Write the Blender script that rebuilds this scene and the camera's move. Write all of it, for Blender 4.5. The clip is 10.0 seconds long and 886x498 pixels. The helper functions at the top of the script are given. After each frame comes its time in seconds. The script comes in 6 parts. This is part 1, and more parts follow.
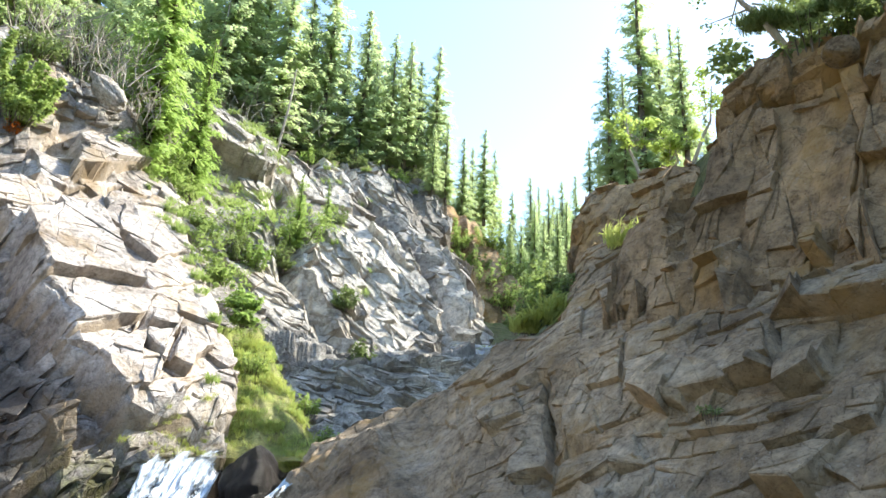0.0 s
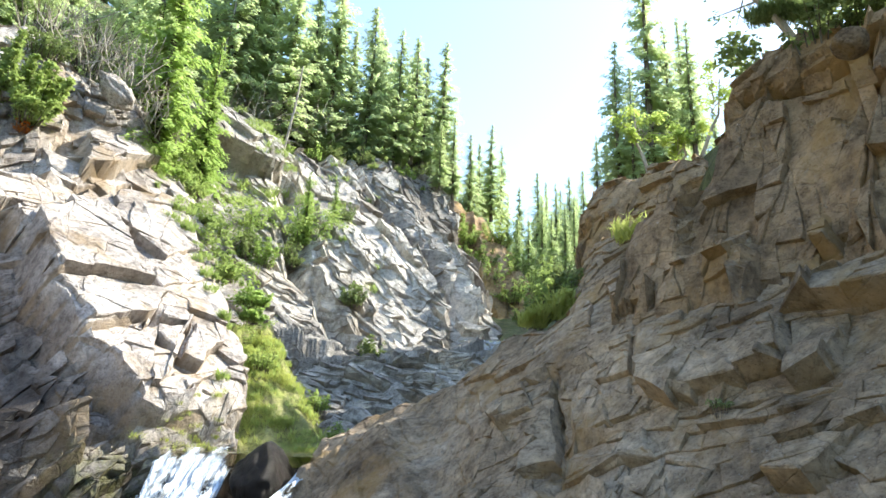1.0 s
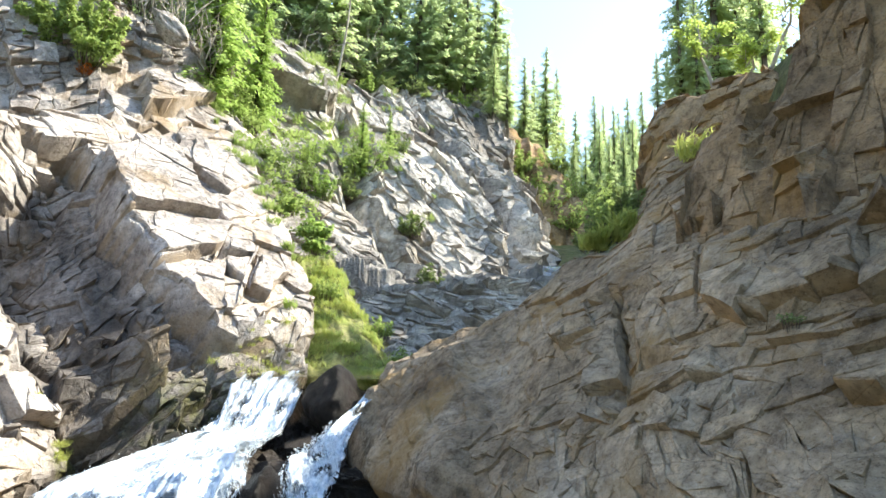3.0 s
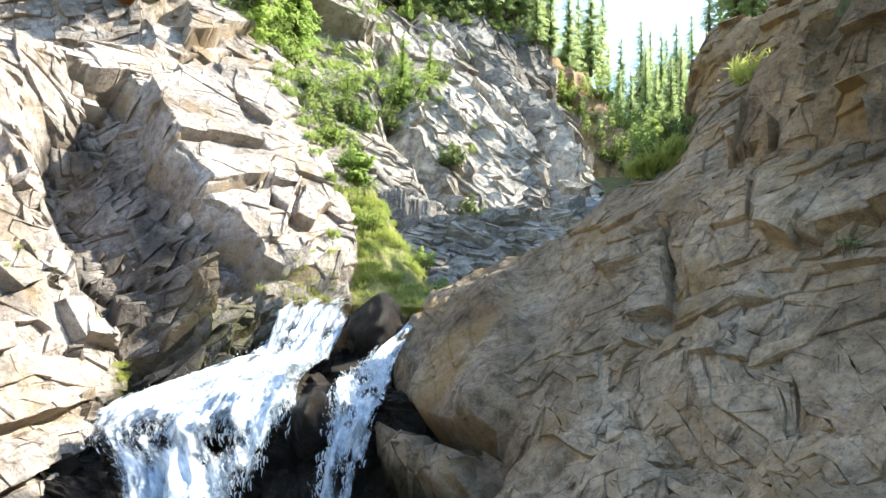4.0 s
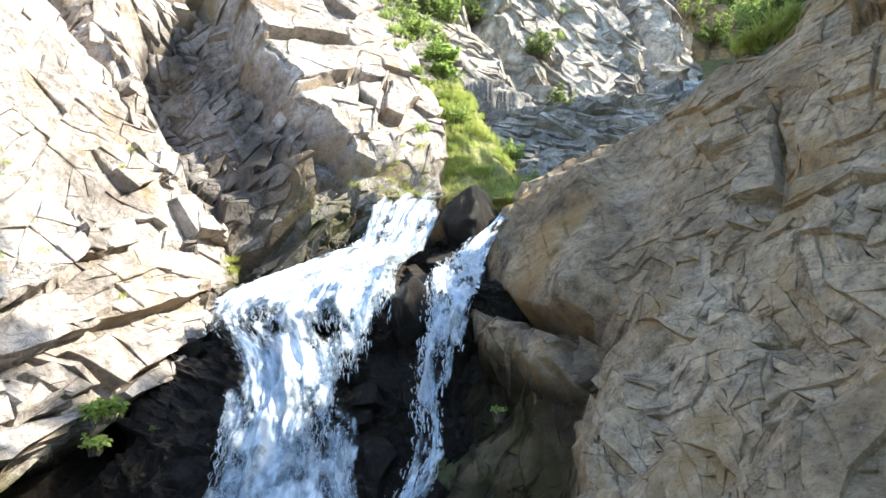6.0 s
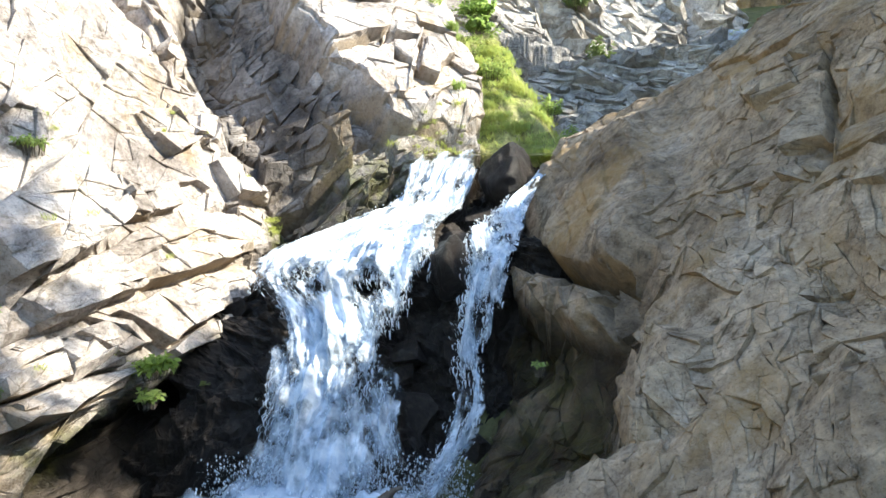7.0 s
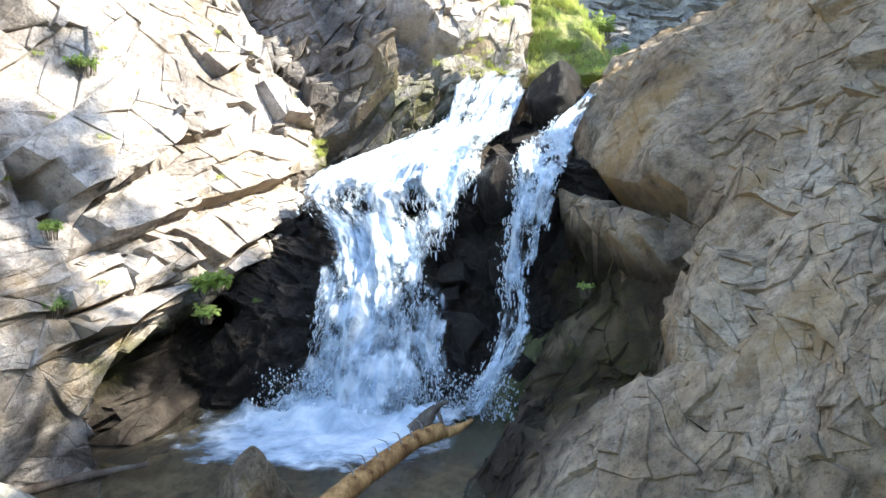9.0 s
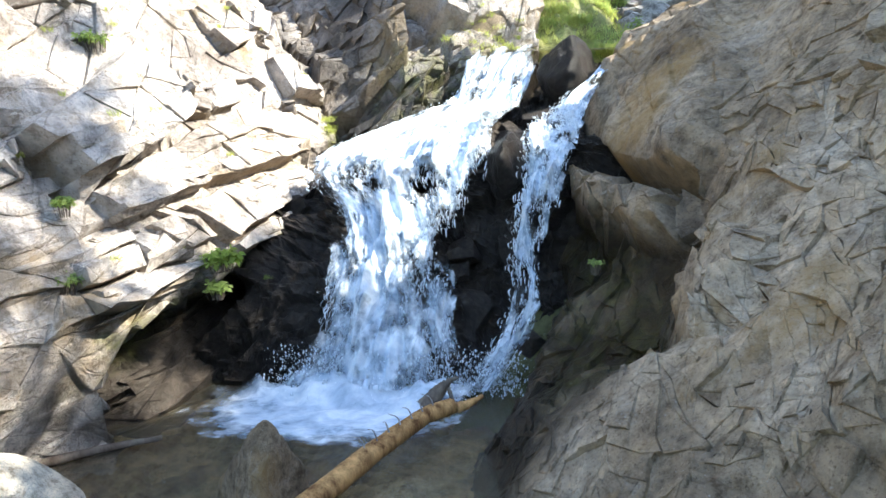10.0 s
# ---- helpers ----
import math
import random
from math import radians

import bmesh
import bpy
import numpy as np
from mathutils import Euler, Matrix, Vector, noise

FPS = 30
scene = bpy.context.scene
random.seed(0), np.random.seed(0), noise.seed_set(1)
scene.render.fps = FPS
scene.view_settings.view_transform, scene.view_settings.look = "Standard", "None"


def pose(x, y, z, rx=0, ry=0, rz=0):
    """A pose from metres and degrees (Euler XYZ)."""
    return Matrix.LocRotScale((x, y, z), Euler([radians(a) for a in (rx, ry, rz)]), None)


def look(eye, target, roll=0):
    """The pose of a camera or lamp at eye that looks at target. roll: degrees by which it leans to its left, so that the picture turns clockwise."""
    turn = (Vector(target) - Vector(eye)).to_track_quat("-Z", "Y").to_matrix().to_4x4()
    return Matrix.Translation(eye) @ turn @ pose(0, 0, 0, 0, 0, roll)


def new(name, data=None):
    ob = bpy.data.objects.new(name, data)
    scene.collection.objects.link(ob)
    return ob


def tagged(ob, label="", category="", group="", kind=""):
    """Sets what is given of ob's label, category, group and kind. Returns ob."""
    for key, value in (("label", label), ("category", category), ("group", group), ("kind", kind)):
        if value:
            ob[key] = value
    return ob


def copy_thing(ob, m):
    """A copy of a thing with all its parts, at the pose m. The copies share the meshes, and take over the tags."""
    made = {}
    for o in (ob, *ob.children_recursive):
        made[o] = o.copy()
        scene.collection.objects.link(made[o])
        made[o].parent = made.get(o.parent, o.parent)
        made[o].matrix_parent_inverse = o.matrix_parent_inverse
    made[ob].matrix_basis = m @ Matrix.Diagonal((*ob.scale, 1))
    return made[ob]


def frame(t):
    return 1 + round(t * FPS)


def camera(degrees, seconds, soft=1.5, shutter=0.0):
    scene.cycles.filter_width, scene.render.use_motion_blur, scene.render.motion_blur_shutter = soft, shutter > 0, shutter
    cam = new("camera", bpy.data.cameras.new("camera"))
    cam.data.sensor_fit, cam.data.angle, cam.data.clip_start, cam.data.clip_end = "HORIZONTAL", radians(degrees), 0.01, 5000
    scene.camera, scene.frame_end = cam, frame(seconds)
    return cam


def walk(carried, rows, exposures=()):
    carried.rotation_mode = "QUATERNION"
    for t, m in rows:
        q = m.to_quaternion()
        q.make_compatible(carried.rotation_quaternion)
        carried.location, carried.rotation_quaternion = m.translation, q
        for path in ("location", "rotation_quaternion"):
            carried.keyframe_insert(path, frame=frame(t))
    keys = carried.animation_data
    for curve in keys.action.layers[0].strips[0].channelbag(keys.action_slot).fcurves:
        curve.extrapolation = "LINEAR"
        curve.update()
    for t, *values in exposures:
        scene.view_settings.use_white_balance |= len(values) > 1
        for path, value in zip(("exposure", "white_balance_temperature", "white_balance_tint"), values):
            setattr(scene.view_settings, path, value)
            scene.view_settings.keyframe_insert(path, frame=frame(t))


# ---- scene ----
import collections

cam = camera(65.7, 10.0)
PATH = [
    (0, (0.121, 0.008, 3.311), (0.058, 1.900, 3.954), 3.0),
    (0.5, (0.124, 0.008, 3.316), (0.052, 1.901, 3.958), 2.7),
    (1, (0.112, -0.002, 3.299), (0.028, 1.894, 3.931), 2.8),
    (1.5, (0.109, 0.000, 3.282), (-0.007, 1.909, 3.867), 3.1),
    (2, (0.099, -0.001, 3.269), (-0.050, 1.919, 3.808), 2.5),
    (3.5, (0.050, 0.026, 3.205), (-0.244, 1.974, 3.548), 2.7),
    (4, (0.027, 0.040, 3.167), (-0.323, 1.995, 3.402), 2.9),
    (4.5, (0.004, 0.046, 3.144), (-0.407, 1.998, 3.290), 3.0),
    (5, (-0.013, 0.045, 3.118), (-0.485, 1.987, 3.189), 2.7),
    (5.5, (-0.027, 0.035, 3.096), (-0.558, 1.962, 3.092), 2.4),
    (7, (-0.058, 0.014, 3.046), (-0.739, 1.885, 2.859), 0.8),
    (7.5, (-0.065, 0.008, 3.025), (-0.789, 1.856, 2.778), 0.9),
    (8, (-0.069, 0.008, 3.013), (-0.818, 1.837, 2.706), 0.1),
    (8.5, (-0.076, 0.007, 3.002), (-0.849, 1.818, 2.645), 0.3),
    (9, (-0.081, 0.007, 2.987), (-0.866, 1.803, 2.588), 0.6),
    (9.5, (-0.080, 0.011, 2.974), (-0.877, 1.790, 2.534), 0.3),
    (10, (-0.084, 0.006, 2.969), (-0.889, 1.778, 2.509), 0.4),
]
walk(cam, [(t, look(eye, target, roll)) for t, eye, target, roll in PATH], [(0.0, 1.93, 6700, 5), (4.0, 1.96, 6900, 5), (5.5, 2.08, 6800, 5), (7.0, 2.15, 6800, 5), (8.8, 2.39, 6650, 5), (10.0, 2.41, 6650, 5)])

# ---- light ----
SUN_DIR = Vector((0.685, 0.29, 0.67)).normalized()
world = bpy.data.worlds.new("world")
scene.world = world
world.use_nodes = True
wn = world.node_tree.nodes
sky = wn.new("ShaderNodeTexSky")
sky.sky_type = "NISHITA"
sky.sun_disc = False
sky.sun_elevation = math.asin(SUN_DIR.z)
sky.sun_rotation = math.atan2(SUN_DIR.x, SUN_DIR.y)
sky.dust_density = 0.7
sky.ozone_density = 1.5
wn["Background"].inputs["Strength"].default_value = 0.15
world.node_tree.links.new(sky.outputs[0], wn["Background"].inputs["Color"])
sun_data = bpy.data.lights.new("sun", "SUN")
sun_data.energy, sun_data.angle, sun_data.color = 3.3, radians(0.6), (1.0, 0.95, 0.87)
sun = new("sun", sun_data)
sun.matrix_world = look(SUN_DIR * 60, (0, 0, 0))


# ---- materials ----
def material(name, rough=0.9, spec=0.3):
    m = bpy.data.materials.new(name)
    m.use_nodes = True
    b = m.node_tree.nodes["Principled BSDF"]
    b.inputs["Roughness"].default_value = rough
    b.inputs["Specular IOR Level"].default_value = spec
    return m, m.node_tree.nodes, m.node_tree.links, b


def noise_node(n, l, coord, scale, detail=6.0, rough=0.6, stretch=None):
    t = n.new("ShaderNodeTexNoise")
    t.inputs["Scale"].default_value, t.inputs["Detail"].default_value, t.inputs["Roughness"].default_value = scale, detail, rough
    if stretch:
        mp = n.new("ShaderNodeMapping")
        mp.inputs["Scale"].default_value = stretch
        l.new(coord, mp.inputs["Vector"])
        coord = mp.outputs[0]
    l.new(coord, t.inputs["Vector"])
    return t.outputs["Fac"]


def ramp(n, l, fac, stops):
    r = n.new("ShaderNodeValToRGB")
    while len(r.color_ramp.elements) < len(stops):
        r.color_ramp.elements.new(0.5)
    for e, (p, c) in zip(r.color_ramp.elements, stops):
        e.position, e.color = p, (*c, 1) if len(c) == 3 else c
    l.new(fac, r.inputs[0])
    return r.outputs[0]


def mix(n, l, fac, a, b, mode="MIX"):
    x = n.new("ShaderNodeMix")
    x.data_type, x.blend_type = "RGBA", mode
    for sock, val in ((x.inputs[0], fac), (x.inputs[6], a), (x.inputs[7], b)):
        if isinstance(val, (int, float)):
            sock.default_value = val
        elif isinstance(val, tuple):
            sock.default_value = (*val, 1)
        else:
            l.new(val, sock)
    return x.outputs[2]


def math_node(n, l, op, a, b):
    x = n.new("ShaderNodeMath")
    x.operation, x.use_clamp = op, op != "ADD"
    for sock, val in zip(x.inputs, (a, b)):
        if isinstance(val, (int, float)):
            sock.default_value = val
        else:
            l.new(val, sock)
    return x.outputs[0]


def named(n, name):
    x = n.new("ShaderNodeAttribute")
    x.attribute_name = name
    return x.outputs["Fac"]


def rock_material(name, dark, mid, light, stain, stain_amount=0.5, lichen=0.3, scale=1.0):
    m, n, l, b = material(name, 0.88, 0.25)
    co = n.new("ShaderNodeTexCoord").outputs["Object"]
    big = noise_node(n, l, co, 0.8 * scale, 8, 0.68)
    fine = noise_node(n, l, co, 7.0 * scale, 8, 0.7)
    col = ramp(n, l, big, [(0.3, dark), (0.5, mid), (0.72, light)])
    grain = ramp(n, l, fine, [(0.34, (0.48, 0.45, 0.42)), (0.5, (1, 1, 1)), (0.66, (1.42, 1.38, 1.32))])
    col = mix(n, l, 1.0, col, grain, "MULTIPLY")
    pits = ramp(n, l, noise_node(n, l, co, 34.0 * scale, 5, 0.75), [(0.34, (0.45, 0.42, 0.4)), (0.46, (1, 1, 1))])
    col = mix(n, l, 0.9, col, pits, "MULTIPLY")
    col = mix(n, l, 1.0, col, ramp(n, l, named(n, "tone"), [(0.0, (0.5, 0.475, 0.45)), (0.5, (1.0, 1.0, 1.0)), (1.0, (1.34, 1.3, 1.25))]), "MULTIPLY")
    speck = ramp(n, l, noise_node(n, l, co, 26 * scale, 4, 0.6), [(0.66, (0, 0, 0)), (0.7, (1, 1, 1))])
    col = mix(n, l, math_node(n, l, "MULTIPLY", speck, 0.35), col, (0.55, 0.53, 0.5))
    wob = n.new("ShaderNodeTexNoise")
    wob.inputs["Scale"].default_value, wob.inputs["Detail"].default_value = 2.5 * scale, 4
    l.new(co, wob.inputs["Vector"])
    bent_co = n.new("ShaderNodeMixRGB")
    bent_co.blend_type = "ADD"
    bent_co.inputs[0].default_value = 0.22 / scale
    l.new(co, bent_co.inputs[1])
    l.new(wob.outputs["Color"], bent_co.inputs[2])
    lines = []
    for size, squeeze, width in ((1.2, (0.5, 0.7, 1.7), 0.014), (2.6, (1.5, 0.5, 0.9), 0.018)):
        mp = n.new("ShaderNodeMapping")
        mp.inputs["Scale"].default_value = [size * scale * q for q in squeeze]
        mp.inputs["Rotation"].default_value = (0.5, 0.35, 0.4)
        l.new(bent_co.outputs[0], mp.inputs[0])
        vo = n.new("ShaderNodeTexVoronoi")
        vo.feature = "DISTANCE_TO_EDGE"
        vo.inputs["Scale"].default_value = 1.0
        l.new(mp.outputs[0], vo.inputs["Vector"])
        lines.append(ramp(n, l, vo.outputs["Distance"], [(0.0, (0, 0, 0)), (width, (1, 1, 1))]))
    open_ = mix(n, l, 1.0, lines[0], lines[1], "MULTIPLY")
    where = ramp(n, l, noise_node(n, l, co, 1.6 * scale, 4, 0.6), [(0.43, (1, 1, 1)), (0.5, (0, 0, 0))])
    open_ = mix(n, l, where, open_, (1.0, 1.0, 1.0))
    col = mix(n, l, 0.22, col, open_, "MULTIPLY")
    stain_mask = ramp(n, l, noise_node(n, l, co, 1.1 * scale, 7, 0.65, (1, 1, 0.45)), [(0.52, (0, 0, 0)), (0.66, (1, 1, 1))])
    col = mix(n, l, math_node(n, l, "MULTIPLY", stain_mask, stain_amount), col, stain)
    lich = ramp(n, l, noise_node(n, l, co, 3.3 * scale, 9, 0.75), [(0.58, (0, 0, 0)), (0.64, (1, 1, 1))])
    col = mix(n, l, math_node(n, l, "MULTIPLY", lich, lichen), col, (0.43, 0.435, 0.43))
    fresh = n.new("ShaderNodeAttribute")
    fresh.attribute_name = "fresh"
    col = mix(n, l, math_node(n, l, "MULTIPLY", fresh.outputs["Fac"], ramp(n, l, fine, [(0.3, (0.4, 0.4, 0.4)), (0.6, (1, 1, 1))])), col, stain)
    wet = n.new("ShaderNodeAttribute")
    wet.attribute_name = "wet"
    moss = n.new("ShaderNodeAttribute")
    moss.attribute_name = "moss"
    # darkens wet rock, and the shade painted into the left cleft
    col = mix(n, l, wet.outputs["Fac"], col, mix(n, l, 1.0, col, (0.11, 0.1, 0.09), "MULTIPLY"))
    mossy = math_node(n, l, "MULTIPLY", moss.outputs["Fac"], ramp(n, l, noise_node(n, l, co, 4.5, 6, 0.7), [(0.4, (0, 0, 0)), (0.55, (1, 1, 1))]))
    mosscol = ramp(n, l, noise_node(n, l, co, 14, 3), [(0.35, (0.025, 0.03, 0.007)), (0.65, (0.14, 0.15, 0.02))])
    col = mix(n, l, mossy, col, mosscol)
    l.new(col, b.inputs["Base Color"])
    rgh = n.new("ShaderNodeMapRange")
    rgh.inputs[3].default_value, rgh.inputs[4].default_value = 0.88, 0.32
    l.new(wet.outputs["Fac"], rgh.inputs[0])
    l.new(rgh.outputs[0], b.inputs["Roughness"])
    rel = math_node(n, l, "ADD", noise_node(n, l, co, 22 * scale, 10, 0.7), math_node(n, l, "MULTIPLY", open_, 0.25))
    rel = math_node(n, l, "ADD", rel, math_node(n, l, "MULTIPLY", noise_node(n, l, co, 80 * scale, 4, 0.7), 0.25))
    bump = n.new("ShaderNodeBump")
    rel = math_node(n, l, "ADD", rel, math_node(n, l, "MULTIPLY", noise_node(n, l, co, 5.5 * scale, 6, 0.6), 0.5))
    bump.inputs["Strength"].default_value, bump.inputs["Distance"].default_value = 1.0, 0.032 / scale
    l.new(rel, bump.inputs["Height"])
    l.new(bump.outputs[0], b.inputs["Normal"])
    return m


def leaf_material(name, dark, light, through_colour, scale=2.0, amount=0.35):
    m, n, l, b = material(name, 0.6, 0.25)
    co = n.new("ShaderNodeTexCoord").outputs["Object"]
    island = n.new("ShaderNodeNewGeometry").outputs["Random Per Island"]
    info = n.new("ShaderNodeObjectInfo").outputs["Random"]
    f = math_node(n, l, "MULTIPLY", math_node(n, l, "ADD", noise_node(n, l, co, scale, 3), math_node(n, l, "ADD", island, info)), 0.4)
    col = ramp(n, l, f, [(0.25, dark), (0.75, light)])
    l.new(col, b.inputs["Base Color"])
    tr = n.new("ShaderNodeBsdfTranslucent")
    l.new(mix(n, l, 0.6, col, through_colour), tr.inputs["Color"])
    ms = n.new("ShaderNodeMixShader")
    ms.inputs[0].default_value = amount
    l.new(b.outputs[0], ms.inputs[1])
    l.new(tr.outputs[0], ms.inputs[2])
    l.new(ms.outputs[0], n["Material Output"].inputs["Surface"])
    return m


def bark_material(name, dark, light, scale=8.0):
    m, n, l, b = material(name, 0.9, 0.2)
    co = n.new("ShaderNodeTexCoord").outputs["Object"]
    f = noise_node(n, l, co, scale, 6, 0.7, (1, 1, 0.25))
    l.new(ramp(n, l, f, [(0.35, dark), (0.65, light)]), b.inputs["Base Color"])
    bump = n.new("ShaderNodeBump")
    bump.inputs["Strength"].default_value, bump.inputs["Distance"].default_value = 0.6, 0.02
    l.new(f, bump.inputs["Height"])
    l.new(bump.outputs[0], b.inputs["Normal"])
    return m


ROCK_LEFT = rock_material("rock_grey_pink", (0.19, 0.16, 0.14), (0.43, 0.39, 0.36), (0.62, 0.585, 0.55), (0.3, 0.21, 0.11), 0.6, 0.25)
ROCK_FAR = rock_material("rock_grey", (0.17, 0.16, 0.155), (0.45, 0.425, 0.39), (0.66, 0.63, 0.58), (0.25, 0.19, 0.12), 0.4, 0.2, 0.6)
ROCK_RIGHT = rock_material("rock_brown_grey", (0.16, 0.115, 0.075), (0.355, 0.275, 0.19), (0.5, 0.415, 0.32), (0.33, 0.21, 0.085), 0.8, 0.15)
ROCK_CLIFF = rock_material("rock_brown", (0.14, 0.095, 0.06), (0.31, 0.22, 0.135), (0.43, 0.325, 0.22), (0.38, 0.235, 0.09), 0.85, 0.15, 0.8)
# cream stone made paler in place of the sun that misses its boulder
ROCK_CREAM_LIT = rock_material("rock_cream_lit", (0.5, 0.43, 0.34), (0.66, 0.59, 0.48), (0.74, 0.68, 0.58), (0.5, 0.4, 0.28), 0.2, 0.1)
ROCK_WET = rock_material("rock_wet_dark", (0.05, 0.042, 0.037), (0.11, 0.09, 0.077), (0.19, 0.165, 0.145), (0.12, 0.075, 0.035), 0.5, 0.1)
BED = rock_material("pool_stones", (0.16, 0.12, 0.07), (0.36, 0.28, 0.17), (0.5, 0.42, 0.29), (0.2, 0.13, 0.05), 0.5, 0.1)
SOIL = rock_material("soil_and_scrub", (0.07, 0.085, 0.03), (0.13, 0.135, 0.06), (0.2, 0.185, 0.1), (0.1, 0.13, 0.035), 0.8, 0.05, 0.6)
TURF = rock_material("turf", (0.13, 0.14, 0.05), (0.24, 0.25, 0.09), (0.36, 0.33, 0.16), (0.2, 0.25, 0.04), 0.8, 0.05, 1.5)
NEEDLE = leaf_material("spruce_needles", (0.27, 0.33, 0.17), (0.46, 0.53, 0.26), (0.62, 0.74, 0.4), 1.2, 0.6)
NEEDLE_YOUNG = leaf_material("young_spruce_needles", (0.15, 0.235, 0.06), (0.3, 0.41, 0.12), (0.5, 0.66, 0.2), 1.2, 0.5)
LEAF = leaf_material("broad_leaves", (0.14, 0.2, 0.06), (0.32, 0.41, 0.13), (0.5, 0.62, 0.2), 3.0, 0.5)
LEAF_BRIGHT = leaf_material("sunlit_aspen_leaves", (0.15, 0.21, 0.05), (0.34, 0.42, 0.11), (0.62, 0.76, 0.2), 3.0, 0.55)
LEAF_DARK = leaf_material("shrub_leaves", (0.1, 0.135, 0.055), (0.24, 0.3, 0.12), (0.36, 0.46, 0.16), 3.0, 0.4)
GRASS = leaf_material("grass_blades", (0.17, 0.215, 0.06), (0.46, 0.5, 0.18), (0.65, 0.7, 0.18), 3.5, 0.45)
BARK = bark_material("spruce_bark", (0.07, 0.05, 0.04), (0.2, 0.17, 0.14))
BARK_PALE = bark_material("pale_dead_wood", (0.25, 0.21, 0.17), (0.5, 0.46, 0.4))


# ---- tools for meshes ----
def hash01(i, j, seed):
    i, j = np.atleast_1d(i), np.atleast_1d(j)
    h = (i.astype(np.int64) * 374761393 + j.astype(np.int64) * 668265263 + seed * 974634541) & 0xFFFFFFFF
    h = ((h ^ (h >> 13)) * 1274126177) & 0xFFFFFFFF
    h = ((h ^ (h >> 16)) * 2246822519) & 0xFFFFFFFF
    return ((h ^ (h >> 15)) & 0xFFFFFF) / float(0xFFFFFF)


def vnoise(x, y, seed):
    i, j = np.floor(x), np.floor(y)
    a, b = x - i, y - j
    a, b = a * a * (3 - 2 * a), b * b * (3 - 2 * b)
    v00, v10 = hash01(i, j, seed), hash01(i + 1, j, seed)
    v01, v11 = hash01(i, j + 1, seed), hash01(i + 1, j + 1, seed)
    return (v00 * (1 - a) + v10 * a) * (1 - b) + (v01 * (1 - a) + v11 * a) * b - 0.5


def fbm(x, y, seed, octaves=4, gain=0.5):
    total, amp = 0, 1.0
    for k in range(octaves):
        total = total + amp * vnoise(x * 2**k + 17.3 * k, y * 2**k + 5.1 * k, seed + k)
        amp *= gain
    return total


def blocks(u, v, wide, tall, angle, amp, tilt, groove, seed, warp=0.12, tone=False, bevel=0.06):
    """Angular broken blocks: each cell has its own offset and tilt, with a joint round it."""
    c, s = math.cos(radians(angle)), math.sin(radians(angle))
    x, y = (u * c + v * s) / wide, (-u * s + v * c) / tall
    x, y = x + warp * fbm(x * 1.1, y * 1.1, seed + 50, 3) * 2, y + warp * fbm(x * 1.1, y * 1.1, seed + 60, 3) * 2
    i, j = np.floor(x), np.floor(y)
    f1, f2 = np.full(x.shape, 9.0), np.full(x.shape, 9.0)
    one, two = [i, j, x, y], [i, j, x, y]
    for di in (-1, 0, 1):
        for dj in (-1, 0, 1):
            ci, cj = i + di, j + dj
            px, py = ci + 0.1 + 0.8 * hash01(ci, cj, seed + 1), cj + 0.1 + 0.8 * hash01(ci, cj, seed + 2)
            d = np.maximum(np.abs(x - px), np.abs(y - py)) * 0.75 + np.hypot(x - px, y - py) * 0.3
            here = [ci, cj, x - px, y - py]
            first, second = d < f1, (d >= f1) & (d < f2)
            two = [np.where(first, o, np.where(second, q, t)) for o, t, q in zip(one, two, here)]
            f2 = np.where(first, f1, np.where(second, d, f2))
            one = [np.where(first, q, o) for o, q in zip(one, here)]
            f1 = np.where(first, d, f1)
    if tone:
        return hash01(one[0], one[1], seed + 6)

    def height(bi, bj, bx, by):
        h = amp * (hash01(bi, bj, seed + 3) - 0.5)
        return h + tilt * ((hash01(bi, bj, seed + 4) - 0.5) * bx * wide + (hash01(bi, bj, seed + 5) - 0.5) * by * tall) * 2

    gap = (f2 - f1) * min(wide, tall)
    k = 0.5 + 0.5 * soft(gap, 0, bevel)
    h = height(*one) * k + height(*two) * (1 - k)
    return h - groove * np.exp(-((gap / (0.6 * bevel)) ** 2))


def ledges(u, v, angle, period, amp, seed, wave=0.6):
    """Beds that swell towards their lower edge and break off there."""
    c, s = math.cos(radians(angle)), math.sin(radians(angle))
    x, y = u * c + v * s, -u * s + v * c
    y = y / period + wave * fbm(x / period * 0.45, y / period * 0.3, seed, 3) * 2
    k = np.floor(y)
    a = y - k
    size = 0.25 + hash01(k, np.floor(x / period * 0.35 + 7 * hash01(k, k, seed + 9)), seed + 7)
    return amp * size * np.where(a < 0.12, a / 0.12, (1 - a) / 0.88)


def inside(u, v, outline):
    """Signed distance to an outline, positive inside."""
    pts = np.array(outline, float)
    d = np.full(u.shape, 1e9)
    odd = np.zeros(u.shape, bool)
    for (x0, y0), (x1, y1) in zip(pts, np.roll(pts, -1, 0)):
        ex, ey = x1 - x0, y1 - y0
        t = np.clip(((u - x0) * ex + (v - y0) * ey) / (ex * ex + ey * ey + 1e-9), 0, 1)
        d = np.minimum(d, np.hypot(u - x0 - t * ex, v - y0 - t * ey))
        if y0 != y1:
            odd ^= ((y0 > v) != (y1 > v)) & (u < (x1 - x0) * (v - y0) / (y1 - y0) + x0)
    return np.where(odd, d, -d)


def soft(x, a, b):
    t = np.clip((x - a) / (b - a), 0, 1)
    return t * t * (3 - 2 * t)


def mesh_from(name, verts, faces, mat, smooth=False):
    me = bpy.data.meshes.new(name)
    me.from_pydata(verts, [], faces)
    me.materials.append(mat)
    if smooth:
        me.shade_smooth()
    else:
        me.shade_flat()
    return me


